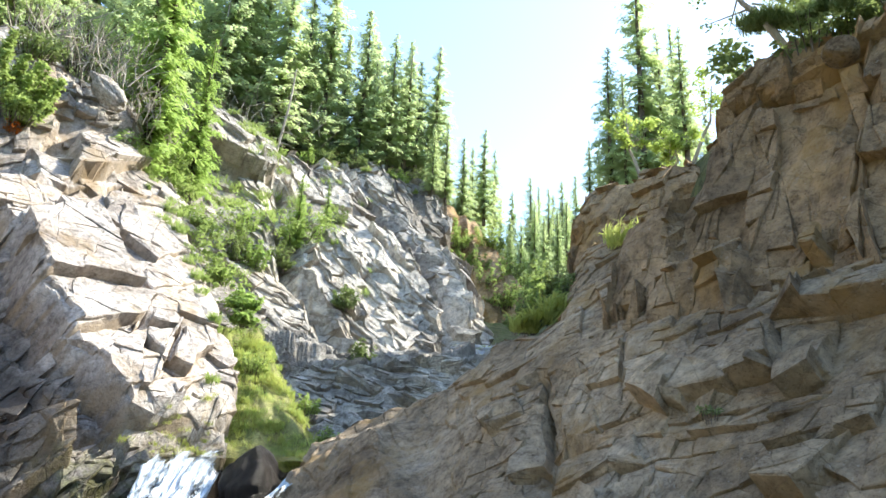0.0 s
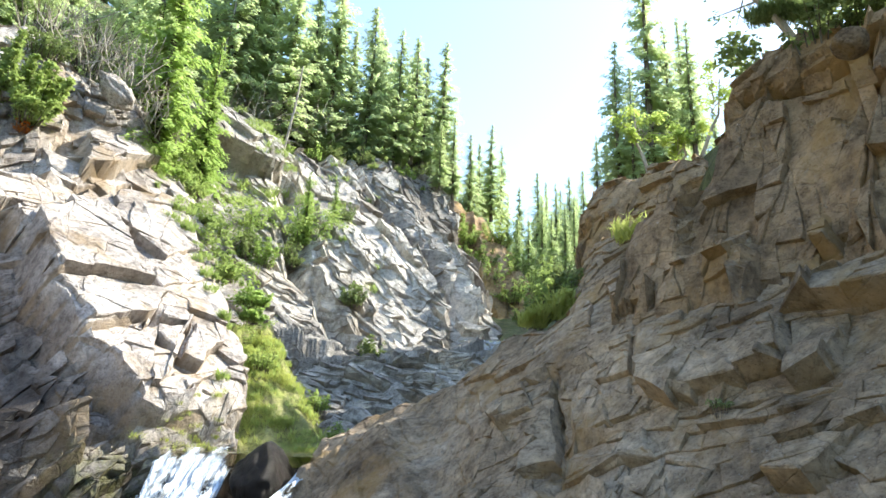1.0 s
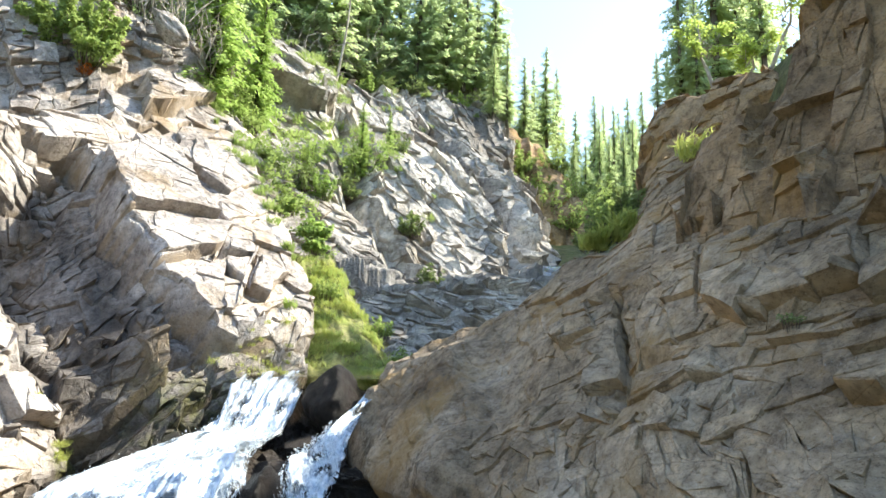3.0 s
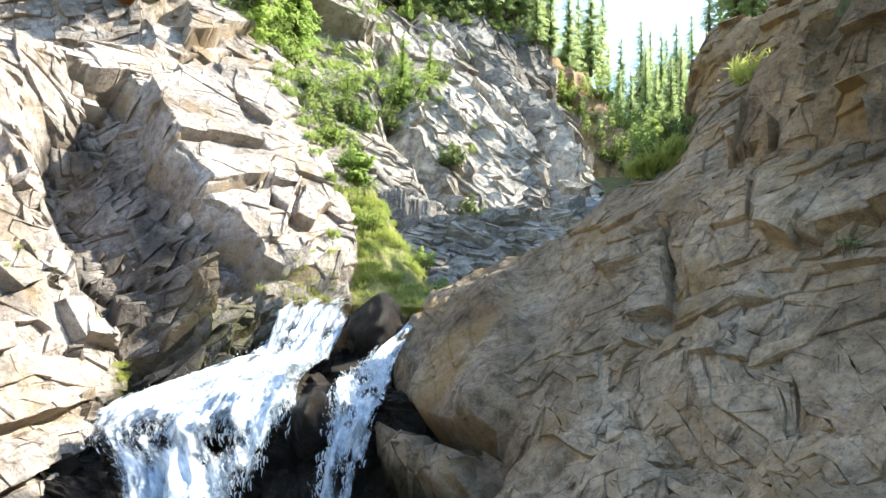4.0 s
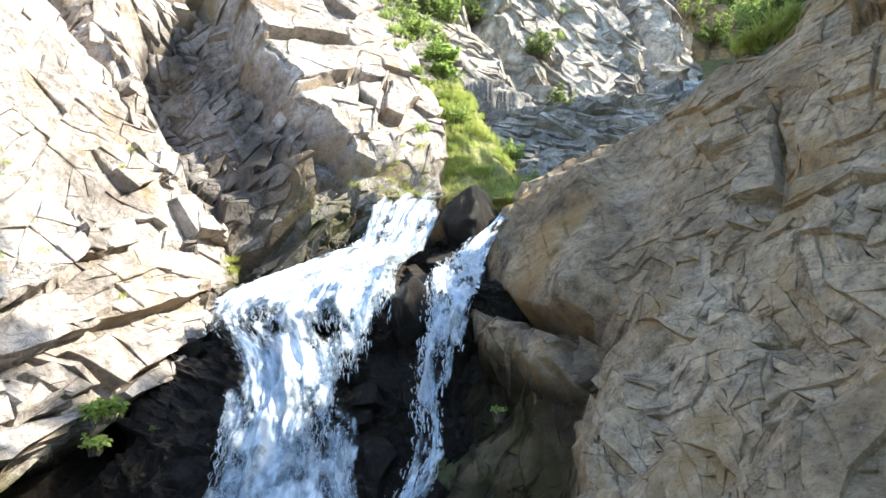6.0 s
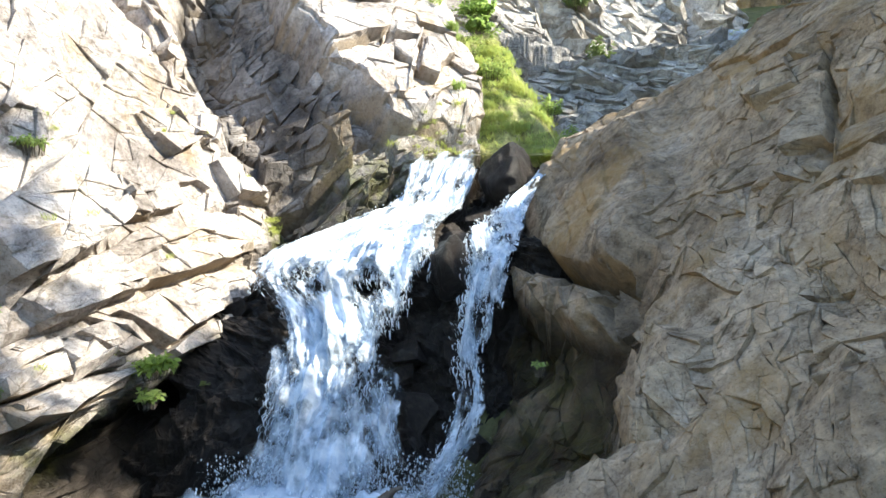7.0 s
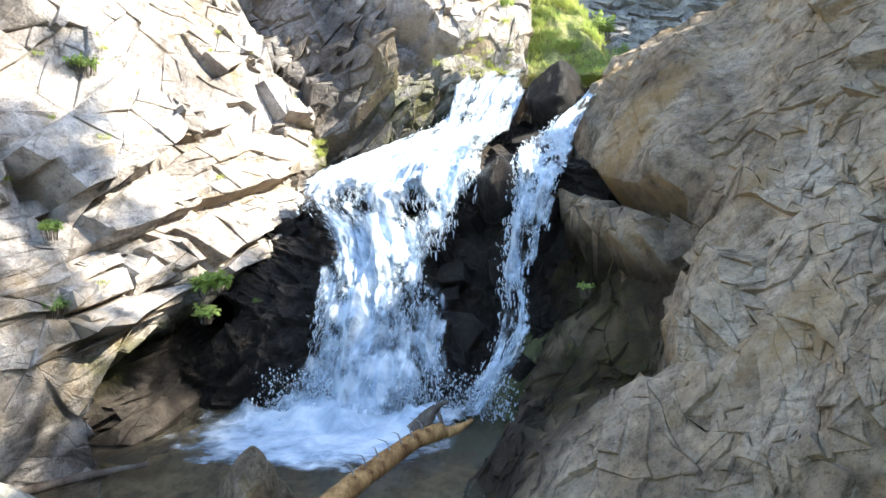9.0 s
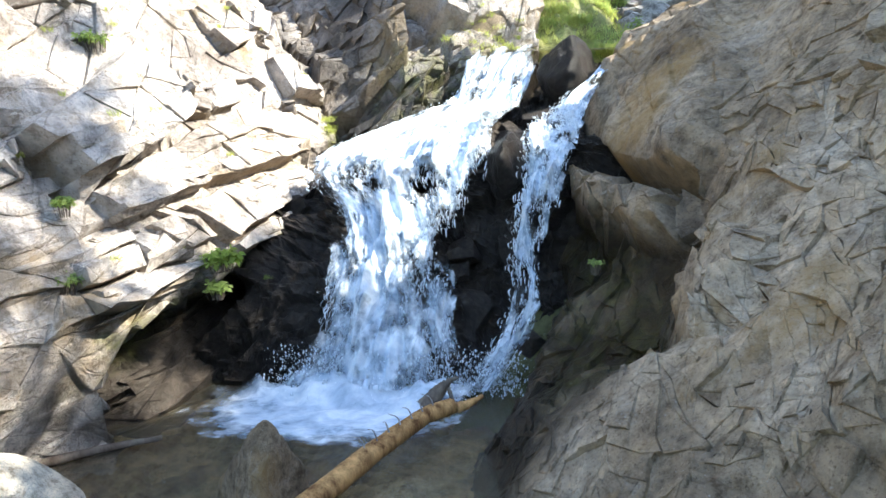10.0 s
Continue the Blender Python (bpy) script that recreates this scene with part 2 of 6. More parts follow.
def grid_mesh(name, X, Y, Z, keep, mat, attrs=None, smooth=True):
    """A mesh over a grid of points; keep says which points belong to it."""
    rows, cols = X.shape
    idx = np.arange(rows * cols).reshape(rows, cols)
    quad = np.stack([idx[:-1, :-1], idx[:-1, 1:], idx[1:, 1:], idx[1:, :-1]], -1).reshape(-1, 4)
    quad = quad[keep.ravel()[quad].all(1)]
    used = np.unique(quad)
    remap = np.zeros(rows * cols, np.int64)
    remap[used] = np.arange(len(used))
    co = np.stack([X.ravel(), Y.ravel(), Z.ravel()], -1)[used]
    me = bpy.data.meshes.new(name)
    me.vertices.add(len(used))
    me.vertices.foreach_set("co", co.ravel())
    me.loops.add(quad.size)
    me.loops.foreach_set("vertex_index", remap[quad].ravel().astype(np.int32))
    me.polygons.add(len(quad))
    me.polygons.foreach_set("loop_start", np.arange(0, quad.size, 4, dtype=np.int32))
    me.update(calc_edges=True)
    me.validate()
    for key, values in (attrs or {}).items():
        at = me.attributes.new(key, "FLOAT", "POINT")
        at.data.foreach_set("value", values.ravel()[used].astype(np.float32))
    me.materials.append(mat)
    if smooth:
        me.shade_smooth()
    else:
        me.shade_flat()
    return me


def frame_axes(normal):
    n = Vector(normal).normalized()
    u = Vector((0, 0, 1)).cross(n).normalized()
    return np.array(u), np.array(n.cross(u)), np.array(n)


def rock_face(name, p0, normal, outline, step, relief, mat, margin=0.9, fall=2.6, edge=0.25, attrs=None, sink=0.0, bare=lambda u, v: 0 * u):
    """A rock mass: a broken plane with an outline, rounded off and falling away behind its edge."""
    pu, pv, pn = frame_axes(normal)
    pts = np.array(outline)
    lo, hi = pts.min(0) - margin, pts.max(0) + margin
    u, v = np.meshgrid(np.arange(lo[0], hi[0], step), np.arange(lo[1], hi[1], step))
    ragged = 0.35 * edge * fbm(u * 1.7, v * 1.7, 901, 4) * 4
    d = inside(u, v, outline) + ragged
    macro, fine, tone = relief(u, v)
    steep = np.hypot(*np.gradient(macro, step))
    blurred = macro
    for _ in range(2):
        blurred = (np.roll(blurred, 1, 0) + 2 * blurred + np.roll(blurred, -1, 0)) / 4
        blurred = (np.roll(blurred, 1, 1) + 2 * blurred + np.roll(blurred, -1, 1)) / 4
    cliffy = soft(steep, 3.5, 7.0)
    for _ in range(1):
        cliffy = np.maximum.reduce([cliffy, np.roll(cliffy, 1, 0), np.roll(cliffy, -1, 0), np.roll(cliffy, 1, 1), np.roll(cliffy, -1, 1)])
    macro = macro * (1 - cliffy) + blurred * cliffy
    h = macro + fine * np.exp(-((steep / 1.7) ** 4)) * soft(d, -0.5, 0.1)
    torn = soft(np.hypot(*np.gradient(h, step)), 2.2, 4.5)
    eased = h
    for axis in (0, 1):
        eased = (np.roll(eased, 1, axis) + 2 * eased + np.roll(eased, -1, axis)) / 4
    h = h * (1 - torn) + eased * torn
    h = h - edge * np.exp(-np.maximum(d, 0) / edge) - np.maximum(-d, 0) * fall - sink * soft(d, -0.6, -0.2) * (1 - bare(u, v))
    at = {k: fn(u, v) for k, fn in (attrs or {}).items()}
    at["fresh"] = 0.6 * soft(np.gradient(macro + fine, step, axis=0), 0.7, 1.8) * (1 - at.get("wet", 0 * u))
    at["tone"] = tone
    P = [p0[k] + u * pu[k] + v * pv[k] + h * pn[k] for k in range(3)]
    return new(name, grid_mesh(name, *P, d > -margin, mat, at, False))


def near(u, v, pts, width):
    """1 along a line of points, fading to 0 at a width."""
    u, v = u + 0.2 * fbm(u * 1.6, v * 1.6, 881, 4), v + 0.2 * fbm(u * 1.6, v * 1.6, 882, 4)
    d = np.full(u.shape, 1e9)
    for (x0, y0), (x1, y1) in zip(pts, pts[1:]):
        ex, ey = x1 - x0, y1 - y0
        t = np.clip(((u - x0) * ex + (v - y0) * ey) / (ex * ex + ey * ey + 1e-9), 0, 1)
        d = np.minimum(d, np.hypot(u - x0 - t * ex, v - y0 - t * ey))
    return 1 - soft(d, 0, width)


def patch(u, v, outline, blur):
    u, v = u + 0.22 * fbm(u * 1.3, v * 1.3, 871, 4), v + 0.22 * fbm(u * 1.3, v * 1.3, 872, 4)
    return soft(inside(u, v, outline), -blur, blur)


def slab(u, v, outline, high, tall, low_left, low_right, lip=0.02):
    """A bed that stands proud along its lower edge and dies out upwards."""
    u, v = u + 0.05 * fbm(u * 3, v * 3, 861, 3), v + 0.05 * fbm(u * 3, v * 3, 862, 3)
    (ua, va), (ub, vb) = low_left, low_right
    up = v - (va + (vb - va) * (u - ua) / (ub - ua))
    return high * soft(inside(u, v, outline), -0.6 * lip, lip) * np.clip(1 - up / tall, 0.0, 1.2)


# ---- jointed rock: plates between fracture lines ----
def cut_cell(cell, p, e):
    """Parts of a convex cell on both sides of the line through p along e."""
    sides = [(x - p[0]) * e[1] - (y - p[1]) * e[0] for x, y in cell]
    one, two = [], []
    for k in range(len(cell)):
        a, b, sa, sb = cell[k - 1], cell[k], sides[k - 1], sides[k]
        if (sa > 0) != (sb > 0):
            t = sa / (sa - sb)
            q = (a[0] + (b[0] - a[0]) * t, a[1] + (b[1] - a[1]) * t)
            one.append(q)
            two.append(q)
        (one if sb > 0 else two).append(b)
    return [c for c in (one, two) if len(c) > 2]


def middle(cell):
    """Area and centroid of a cell."""
    area = cx = cy = 0.0
    for (x0, y0), (x1, y1) in zip(cell, cell[1:] + cell[:1]):
        w = x0 * y1 - x1 * y0
        area, cx, cy = area + w, cx + (x0 + x1) * w, cy + (y0 + y1) * w
    if abs(area) < 1e-9:
        return 0.0, cell[0][0], cell[0][1]
    return abs(area) / 2, cx / (3 * area), cy / (3 * area)


def halve(cell, rng, sets, stray):
    """Breaks a cell along the joint set that it is longest across."""
    _, cx, cy = middle(cell)
    best = None
    for angle, spacing in sets(cx, cy):
        w = radians(angle + rng.gauss(0, stray))
        e = (math.cos(w), math.sin(w))
        across = [(x - cx) * -e[1] + (y - cy) * e[0] for x, y in cell]
        wide = max(across) - min(across)
        score = wide / spacing * rng.uniform(0.8, 1.25)
        if best is None or score > best[0]:
            best = (score, e, wide)
    _, e, wide = best
    k = wide * rng.uniform(-0.17, 0.17)
    return cut_cell(cell, (cx - e[1] * k, cy + e[0] * k), e)


def crossing(cell, a, b):
    """How much of the segment a-b lies in a cell."""
    lo, hi = 0.0, 1.0
    dx, dy = b[0] - a[0], b[1] - a[1]
    _, cx, cy = middle(cell)
    for (x0, y0), (x1, y1) in zip(cell, cell[1:] + cell[:1]):
        nx, ny = y0 - y1, x1 - x0
        if (cx - x0) * nx + (cy - y0) * ny < 0:
            nx, ny = -nx, -ny
        f, g = (a[0] - x0) * nx + (a[1] - y0) * ny, dx * nx + dy * ny
        if abs(g) < 1e-12:
            if f < 0:
                return 0.0
        elif g > 0:
            lo = max(lo, -f / g)
        else:
            hi = min(hi, -f / g)
    return max(0.0, hi - lo) * math.hypot(dx, dy)


def plates(face, p0, normal, outline, height, tone_at, mat, size, sets, cuts, seed, amp=0.012, tilt=0.05, gap=0.006, bevel=0.012, skirt=0.3,
           stray=7, warp=0.05, loose=120, attrs=None, coarse=0.9, keep=-0.3, mass=0.03, limit=2.2, spread=0.9, lean=0.75, calm=lambda u, v: 1.0, slits=0.3, sheer=9.0):
    """Breaks a rock mass into plates along its joint sets and its known cracks; each plate is a bevelled slab of its own level and tilt."""
    rng = random.Random(seed)
    pu, pv, pn = frame_axes(normal)
    pts = np.array(outline)
    (x0, y0), (x1, y1) = pts.min(0) - 0.4, pts.max(0) + 0.4
    todo, cells = [[(x0, y0), (x1, y0), (x1, y1), (x0, y1)]], []
    while todo:
        c = todo.pop()
        area, cx, cy = middle(c)
        far = max(math.hypot(x - cx, y - cy) for x, y in c)
        if inside(np.array([cx]), np.array([cy]), outline)[0] < keep - far:
            continue
        if area < coarse:
            cells.append(c)
        else:
            todo += halve(c, rng, sets, stray)
    for a, b in cuts:
        e = (b[0] - a[0], b[1] - a[1])
        out = []
        for c in cells:
            k = crossing(c, a, b)
            if k > 0.03 and k > 0.3 * math.sqrt(middle(c)[0]):
                out += cut_cell(c, a, e)
            else:
                out.append(c)
        cells = out
    todo, cells = [(c, k) for k, c in enumerate(cells)], []
    level = [(rng.gauss(0, mass), rng.gauss(0, tilt * 0.8), rng.gauss(0, tilt * 0.8), rng.random(), middle(c)[1:]) for c, _ in todo]
    while todo:
        c, k = todo.pop()
        area, cx, cy = middle(c)
        if area < 0.0012:
            continue
        if area < size(cx, cy) * math.exp(rng.gauss(-0.3, spread)):
            cells.append((c, k))
        else:
            todo += [(q, k) for q in halve(c, rng, sets, stray)]
    for step in range(3):
        # levels from the mass below; plates that bend too far break once more
        count = [len(c) for c, _ in cells]
        mids = np.array([middle(c)[1:] for c, _ in cells])
        flat = np.array([q for c, _ in cells for q in c])
        own = np.repeat(np.arange(len(cells)), count)
        sample = mids[own] + (flat - mids[own]) * 0.72
        hs, hm = height(sample[:, 0], sample[:, 1]), height(mids[:, 0], mids[:, 1])
        planes, again, start = [], [], 0
        for i, n in enumerate(count):
            d = np.vstack([sample[start:start + n] - mids[i], [[0, 0]]])
            z = np.append(hs[start:start + n], hm[i])
            sol, *_ = np.linalg.lstsq(np.c_[np.ones(n + 1), d], z, rcond=None)
            miss = np.abs(np.c_[np.ones(n + 1), d] @ sol - z).max()
            steep = math.hypot(sol[1], sol[2])
            if steep > limit:
                sol[1:] *= limit / steep
                sol[0] = np.median(z)
            sol[1:] *= lean if steep < 0.6 else 1
            planes.append(sol)
            again.append(miss > 0.05 and middle(cells[i][0])[0] > 0.012)
            start += n
        if step == 2 or not any(again):
            break
        more = []
        for (c, k), br in zip(cells, again):
            more += [(q, k) for q in halve(c, rng, sets, stray) if middle(q)[0] > 0.001] if br else [(c, k)]
        cells = more
    rings, ids = [], []
    for i, (c, _) in enumerate(cells):
        for (ax, ay), (bx, by) in zip(c, c[1:] + c[:1]):
            n = max(1, min(5, round(math.hypot(bx - ax, by - ay) / 0.13)))
            for j in range(n):
                rings.append((ax + (bx - ax) * j / n, ay + (by - ay) * j / n))
                ids.append(i)
    rings, ids = np.array(rings), np.array(ids)
    wu = warp * 2 * fbm(rings[:, 0] * 1.6, rings[:, 1] * 1.6, seed + 3, 4)
    wv = warp * 2 * fbm(rings[:, 0] * 1.6, rings[:, 1] * 1.6, seed + 4, 4)
    rings = rings + np.c_[wu, wv]
    deep = inside(mids[:, 0], mids[:, 1], outline)
    tones = tone_at(mids[:, 0], mids[:, 1])
    at = {k: fn(rings[:, 0], rings[:, 1]) for k, fn in (attrs or {}).items()}
    bounds = np.searchsorted(ids, np.arange(len(cells) + 1))
    made = []
    for i, (c, k) in enumerate(cells):
        if deep[i] < keep or math.hypot(*planes[i][1:]) > sheer:
            continue
        r = rings[bounds[i]:bounds[i + 1]]
        m = r.mean(0)
        area = middle(c)[0]
        big = math.sqrt(area)
        up, tu, tv, shade, at_mid = level[k]
        base, gu, gv = planes[i]
        ease = calm(m[0], m[1])
        base += ease * (up + tu * (m[0] - at_mid[0]) + tv * (m[1] - at_mid[1]) + rng.gauss(0, amp) * (0.4 + big))
        gu, gv = gu + ease * rng.gauss(0, tilt), gv + ease * rng.gauss(0, tilt)
        reach = np.hypot(*(r - m).T) + 1e-6
        n = len(r)
        verts, faces, tone = [], [], []
        slit = gap if rng.random() < slits else -0.5 * gap
        lip = bevel * (0.15 + 1.3 * rng.random() ** 2)
        shrink = np.maximum(0.3, 1 - slit / reach)
        inner = shrink * np.maximum(0.45, 1 - lip * np.array([rng.uniform(0.5, 2.4) for _ in range(n)]) / reach)
        layers = [(shrink, -skirt - 0.3 * big, 0), (shrink, -lip, 0.7 * lip), (inner, 0.0, 0.2 * bevel)]
        if area > 0.02:
            layers.append((inner * np.array([rng.uniform(0.42, 0.62) for _ in range(n)]), 0.0, 0.04 * big))
        for q, drop, jitter in layers:
            xy = m + (r - m) * q[:, None]
            z = base + gu * (xy[:, 0] - m[0]) + gv * (xy[:, 1] - m[1]) + drop + np.array([rng.uniform(-1, 1) for _ in range(n)]) * jitter
            verts += [np.array(p0) + x * pu + y * pv + w * pn for (x, y), w in zip(xy, z)]
        verts.append(np.array(p0) + m[0] * pu + m[1] * pv + (base + rng.uniform(-0.02, 0.03) * big) * pn)
        turn = middle(c)[0] and sum(a0 * b1 - a1 * b0 for (a0, a1), (b0, b1) in zip(c, c[1:] + c[:1])) > 0
        for ring in range(len(layers) - 1):
            for j in range(n):
                o, q = ring * n, (j + 1) % n
                f = (o + j, o + q, o + n + q, o + n + j)
                faces.append(f if turn else f[::-1])
        o = (len(layers) - 1) * n
        for j in range(n):
            f = (o + j, o + (j + 1) % n, len(verts) - 1)
            faces.append(f if turn else f[::-1])
        values = {"tone": [min(1, max(0, 0.55 * tones[i] + 0.2 * shade + 0.25 * rng.random()))] * len(verts)}
        for key in at:
            a = list(at[key][bounds[i]:bounds[i + 1]])
            values[key] = a * len(layers) + [float(np.mean(a))]
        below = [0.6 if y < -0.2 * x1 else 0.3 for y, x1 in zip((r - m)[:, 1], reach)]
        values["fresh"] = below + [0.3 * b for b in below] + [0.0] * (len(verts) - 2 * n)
        made.append((area, verts, faces, values))
    made.sort(key=lambda q: -q[0])

    def link(name, rows, kind=""):
        vs, fs, vals = [], [], collections.defaultdict(list)
        for _, verts, faces, values in rows:
            o = len(vs)
            vs += [tuple(map(float, q)) for q in verts]
            fs += [tuple(o + j for j in f) for f in faces]
            for key, v in values.items():
                vals[key] += v
        me = mesh_from(name, vs, fs, mat)
        for key, v in vals.items():
            me.attributes.new(key, "FLOAT", "POINT").data.foreach_set("value", np.array(v, np.float32))
        ob = new(name, me)
        ob.parent = face
        return tagged(ob, kind=kind) if kind else ob

    for row in made[:loose]:
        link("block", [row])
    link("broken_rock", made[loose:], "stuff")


def edges(*outlines):
    """The edges of closed outlines, as cracks."""
    return [(tuple(a), tuple(b)) for o in outlines for a, b in zip(o, o[1:] + o[:1])]


def runs(*lines):
    """The legs of open lines, as cracks."""
    return [(tuple(a), tuple(b)) for o in lines for a, b in zip(o, o[1:])]


def mass_height(relief, outline, edge, fall):
    """The level of a rock mass, its edge rounded off and falling away behind."""
    def level(u, v):
        d = inside(u, v, outline) + 0.35 * edge * fbm(u * 1.7, v * 1.7, 901, 4) * 4
        return relief(u, v)[0] - edge * np.exp(-np.maximum(d, 0) / edge) - np.maximum(-d, 0) * fall
    return level


# ---- ground ----
def creek_x(y):
    return np.interp(y, [-40, 4, 8, 14, 17, 22, 40, 70, 200], [-3, -3, -3.2, -2.5, -1.6, 1.5, 3.5, 7, 20])


def creek_z(y):
    return np.interp(y, [-40, 5.2, 7.5, 10.5, 15.5, 16.5, 22, 40, 70, 120, 600], [-0.5, -0.5, 0.9, 2.9, 3.7, 5.6, 6.4, 13, 25, 42, 90])


def rim_left(y):
    return np.interp(y, [-40, 2, 8, 12, 16, 20, 24, 27, 30, 31.5, 36, 42, 60, 100], [-16, -14.5, -13.5, -12.2, -11.2, -11.5, -11.0, -8.0, -4.0, -1.6, -1.4, -0.4, 3.0, 8])


def rim_left_z(y):
    return np.interp(y, [-40, 2, 8, 12, 16, 20, 24, 30, 36, 42, 60, 100], [6, 8, 9.5, 10.4, 11.4, 14.0, 16.2, 17.0, 17.4, 19.0, 24.0, 36])


def rim_right(y):
    return np.interp(y, [-40, -5, 2, 6.6, 15.6, 25, 40, 60, 100], [9, 7.5, 5.6, 4.0, 5.0, 6.0, 7.6, 11.0, 20])


def rim_right_z(y):
    return np.interp(y, [-40, 2, 6.6, 15.6, 25, 40, 60, 100], [8, 9.2, 8.0, 10.6, 13.6, 17.8, 23.0, 36])


def ground_z(x, y):
    """Creek bed between two rims, with wooded slopes behind the rims."""
    floor = creek_z(y) + np.minimum(np.maximum(0, np.abs(x - creek_x(y)) - 1.6), 9) * 0.3
    left, right = rim_left(y) - x, x - rim_right(y)
    up_left, up_right = soft(left, -0.7, 0.5), soft(right, -0.7, 0.5)
    z = floor * (1 - up_left) + np.maximum(floor, rim_left_z(y) + np.maximum(left, 0) * 0.55) * up_left
    z = z * (1 - up_right) + np.maximum(z, rim_right_z(y) + np.maximum(right, 0) * 0.5) * up_right
    return z + 0.35 * fbm(x * 0.35, y * 0.35, 5, 4)


gx = np.concatenate([np.linspace(-700, -42, 24), np.arange(-40, 40.1, 0.5), np.linspace(42, 700, 24)])
gy = np.concatenate([np.linspace(-700, -22, 20), np.arange(-20, 110.1, 0.6), np.linspace(112, 900, 24)])
GX, GY = np.meshgrid(gx, gy)
ground = new("ground", grid_mesh("ground", GX, GY, ground_z(GX, GY), np.ones(GX.shape, bool), SOIL, {"tone": 0.5 + 0 * GX}))
tagged(ground, "brown soil and gravel ground of the gorge", "ground", kind="structure")


# ---- rock masses ----
def steady(*rows):
    """The same joint sets everywhere: rows of angle and spacing."""
    return lambda u, v: rows


RIGHT_AT = ((0.71, 5.98, 3.22), (-0.631, -0.395, 0.668))
# slabs that break off in shadowed lips: outline, height, length upwards, lower edge
RIGHT_SLABS = []


def right_slab(outline, high, tall, low_left, low_right):
    RIGHT_SLABS.append((outline, high, tall, low_left, low_right))


right_slab([(0.65, 1.01), (0.99, 0.9), (1.16, 1.02), (1.78, 1.19), (1.79, 1.38), (1.48, 1.98), (0.37, 2.65), (0.0, 2.03), (0.4, 1.3)], 0.24, 1.3, (0.65, 0.95), (1.78, 1.19))
right_slab([(-2.18, 4.15), (-0.8, 2.64), (-0.36, 2.64), (-0.1, 3.15), (-0.75, 4.06), (-2.02, 4.5)], 0.16, 1.6, (-0.8, 2.6), (-0.1, 3.1))
right_slab([(1.69, 1.9), (1.66, 2.15), (2.3, 2.5), (4, 2.5), (4, 1.8), (2.37, 1.84)], 0.26, 0.8, (1.69, 1.9), (2.37, 1.84))
right_slab([(1.83, 1.39), (1.95, 1.06), (2.15, 1.2), (2.11, 1.56), (1.97, 1.68)], 0.22, 0.8, (1.9, 1.05), (2.15, 1.2))
right_slab([(2.08, 0.23), (2.3, 0.18), (2.41, 0.51), (2.11, 0.59)], 0.2, 0.6, (2.08, 0.23), (2.3, 0.18))
right_slab([(0.04, 0.56), (0.36, 0.74), (0.0, 1.22), (-0.47, 1.12)], 0.12, 0.7, (0.04, 0.56), (0.36, 0.74))
right_slab([(0.27, 0.08), (1.0, 0.42), (0.81, 0.68), (0.02, 0.45)], 0.15, 0.6, (0.27, 0.08), (1.0, 0.42))
right_slab([(0.5, 2.85), (0.89, 2.91), (0.72, 3.28), (0.29, 3.32)], 0.16, 0.6, (0.5, 2.85), (0.89, 2.91))
right_slab([(1.02, 3.02), (1.37, 3.36), (1.22, 3.74), (0.86, 3.32)], 0.2, 0.9, (1.02, 3.02), (1.37, 3.36))
right_slab([(1.56, 2.7), (1.76, 2.65), (1.45, 3.71), (1.2, 3.82)], 0.25, 2.0, (1.56, 2.7), (1.76, 2.65))
right_slab([(1.34, 0.69), (1.99, 0.81), (2.28, 0.97), (1.88, 1.01), (1.42, 0.83)], 0.12, 0.4, (1.34, 0.69), (1.99, 0.81))
right_slab([(-1.75, 1.05), (-1.2, 0.72), (-0.92, 1.0), (-1.35, 1.45)], 0.14, 0.6, (-1.6, 0.95), (-1.0, 0.85))
right_slab([(-0.75, 0.55), (-0.38, 0.2), (-0.18, 0.5), (-0.6, 0.98)], 0.14, 0.7, (-0.6, 0.3), (-0.2, 0.4))
RIGHT_CRACKS = runs([(-1.0, 1.5), (-0.55, 0.85), (-0.22, 0.45), (0.15, 0.0)], [(-1.37, 2.88), (-0.51, 1.64), (0.02, 1.3)], [(0.0, 3.09), (-0.14, 2.07), (0.26, 1.27)], [(-1.35, -0.08), (-1.18, 0.32)], [(-1.74, 0.77), (-0.8, -0.14)], [(-3.83, 1.97), (-2.46, 0.73), (-1.37, -0.16)],
    [(0.82, -0.61), (1.2, -0.84), (1.81, -1.12), (2.14, -1.37)], [(1.19, -0.51), (1.74, -0.9), (2.34, -1.29)], [(1.43, -0.48), (2.15, -0.94)])
RIGHT_LOW = [(-5, 0.2), (0.2, 0.0), (4, 0.2), (4, -6), (-5, -6)]
RIGHT_BLOCK = [(-3.0, -1.68), (-1.9, -1.62), (-1.15, -1.66), (-0.95, -1.9), (-1.6, -2.1), (-2.4, -2.05)]
RIGHT_SHOULDER = [(-6.5, 1.4), (-3.6, 1.75), (-1.9, 1.7), (-1.3, 1.0), (-1.15, 0.1), (-1.4, -1.3), (-5, -1.3)]


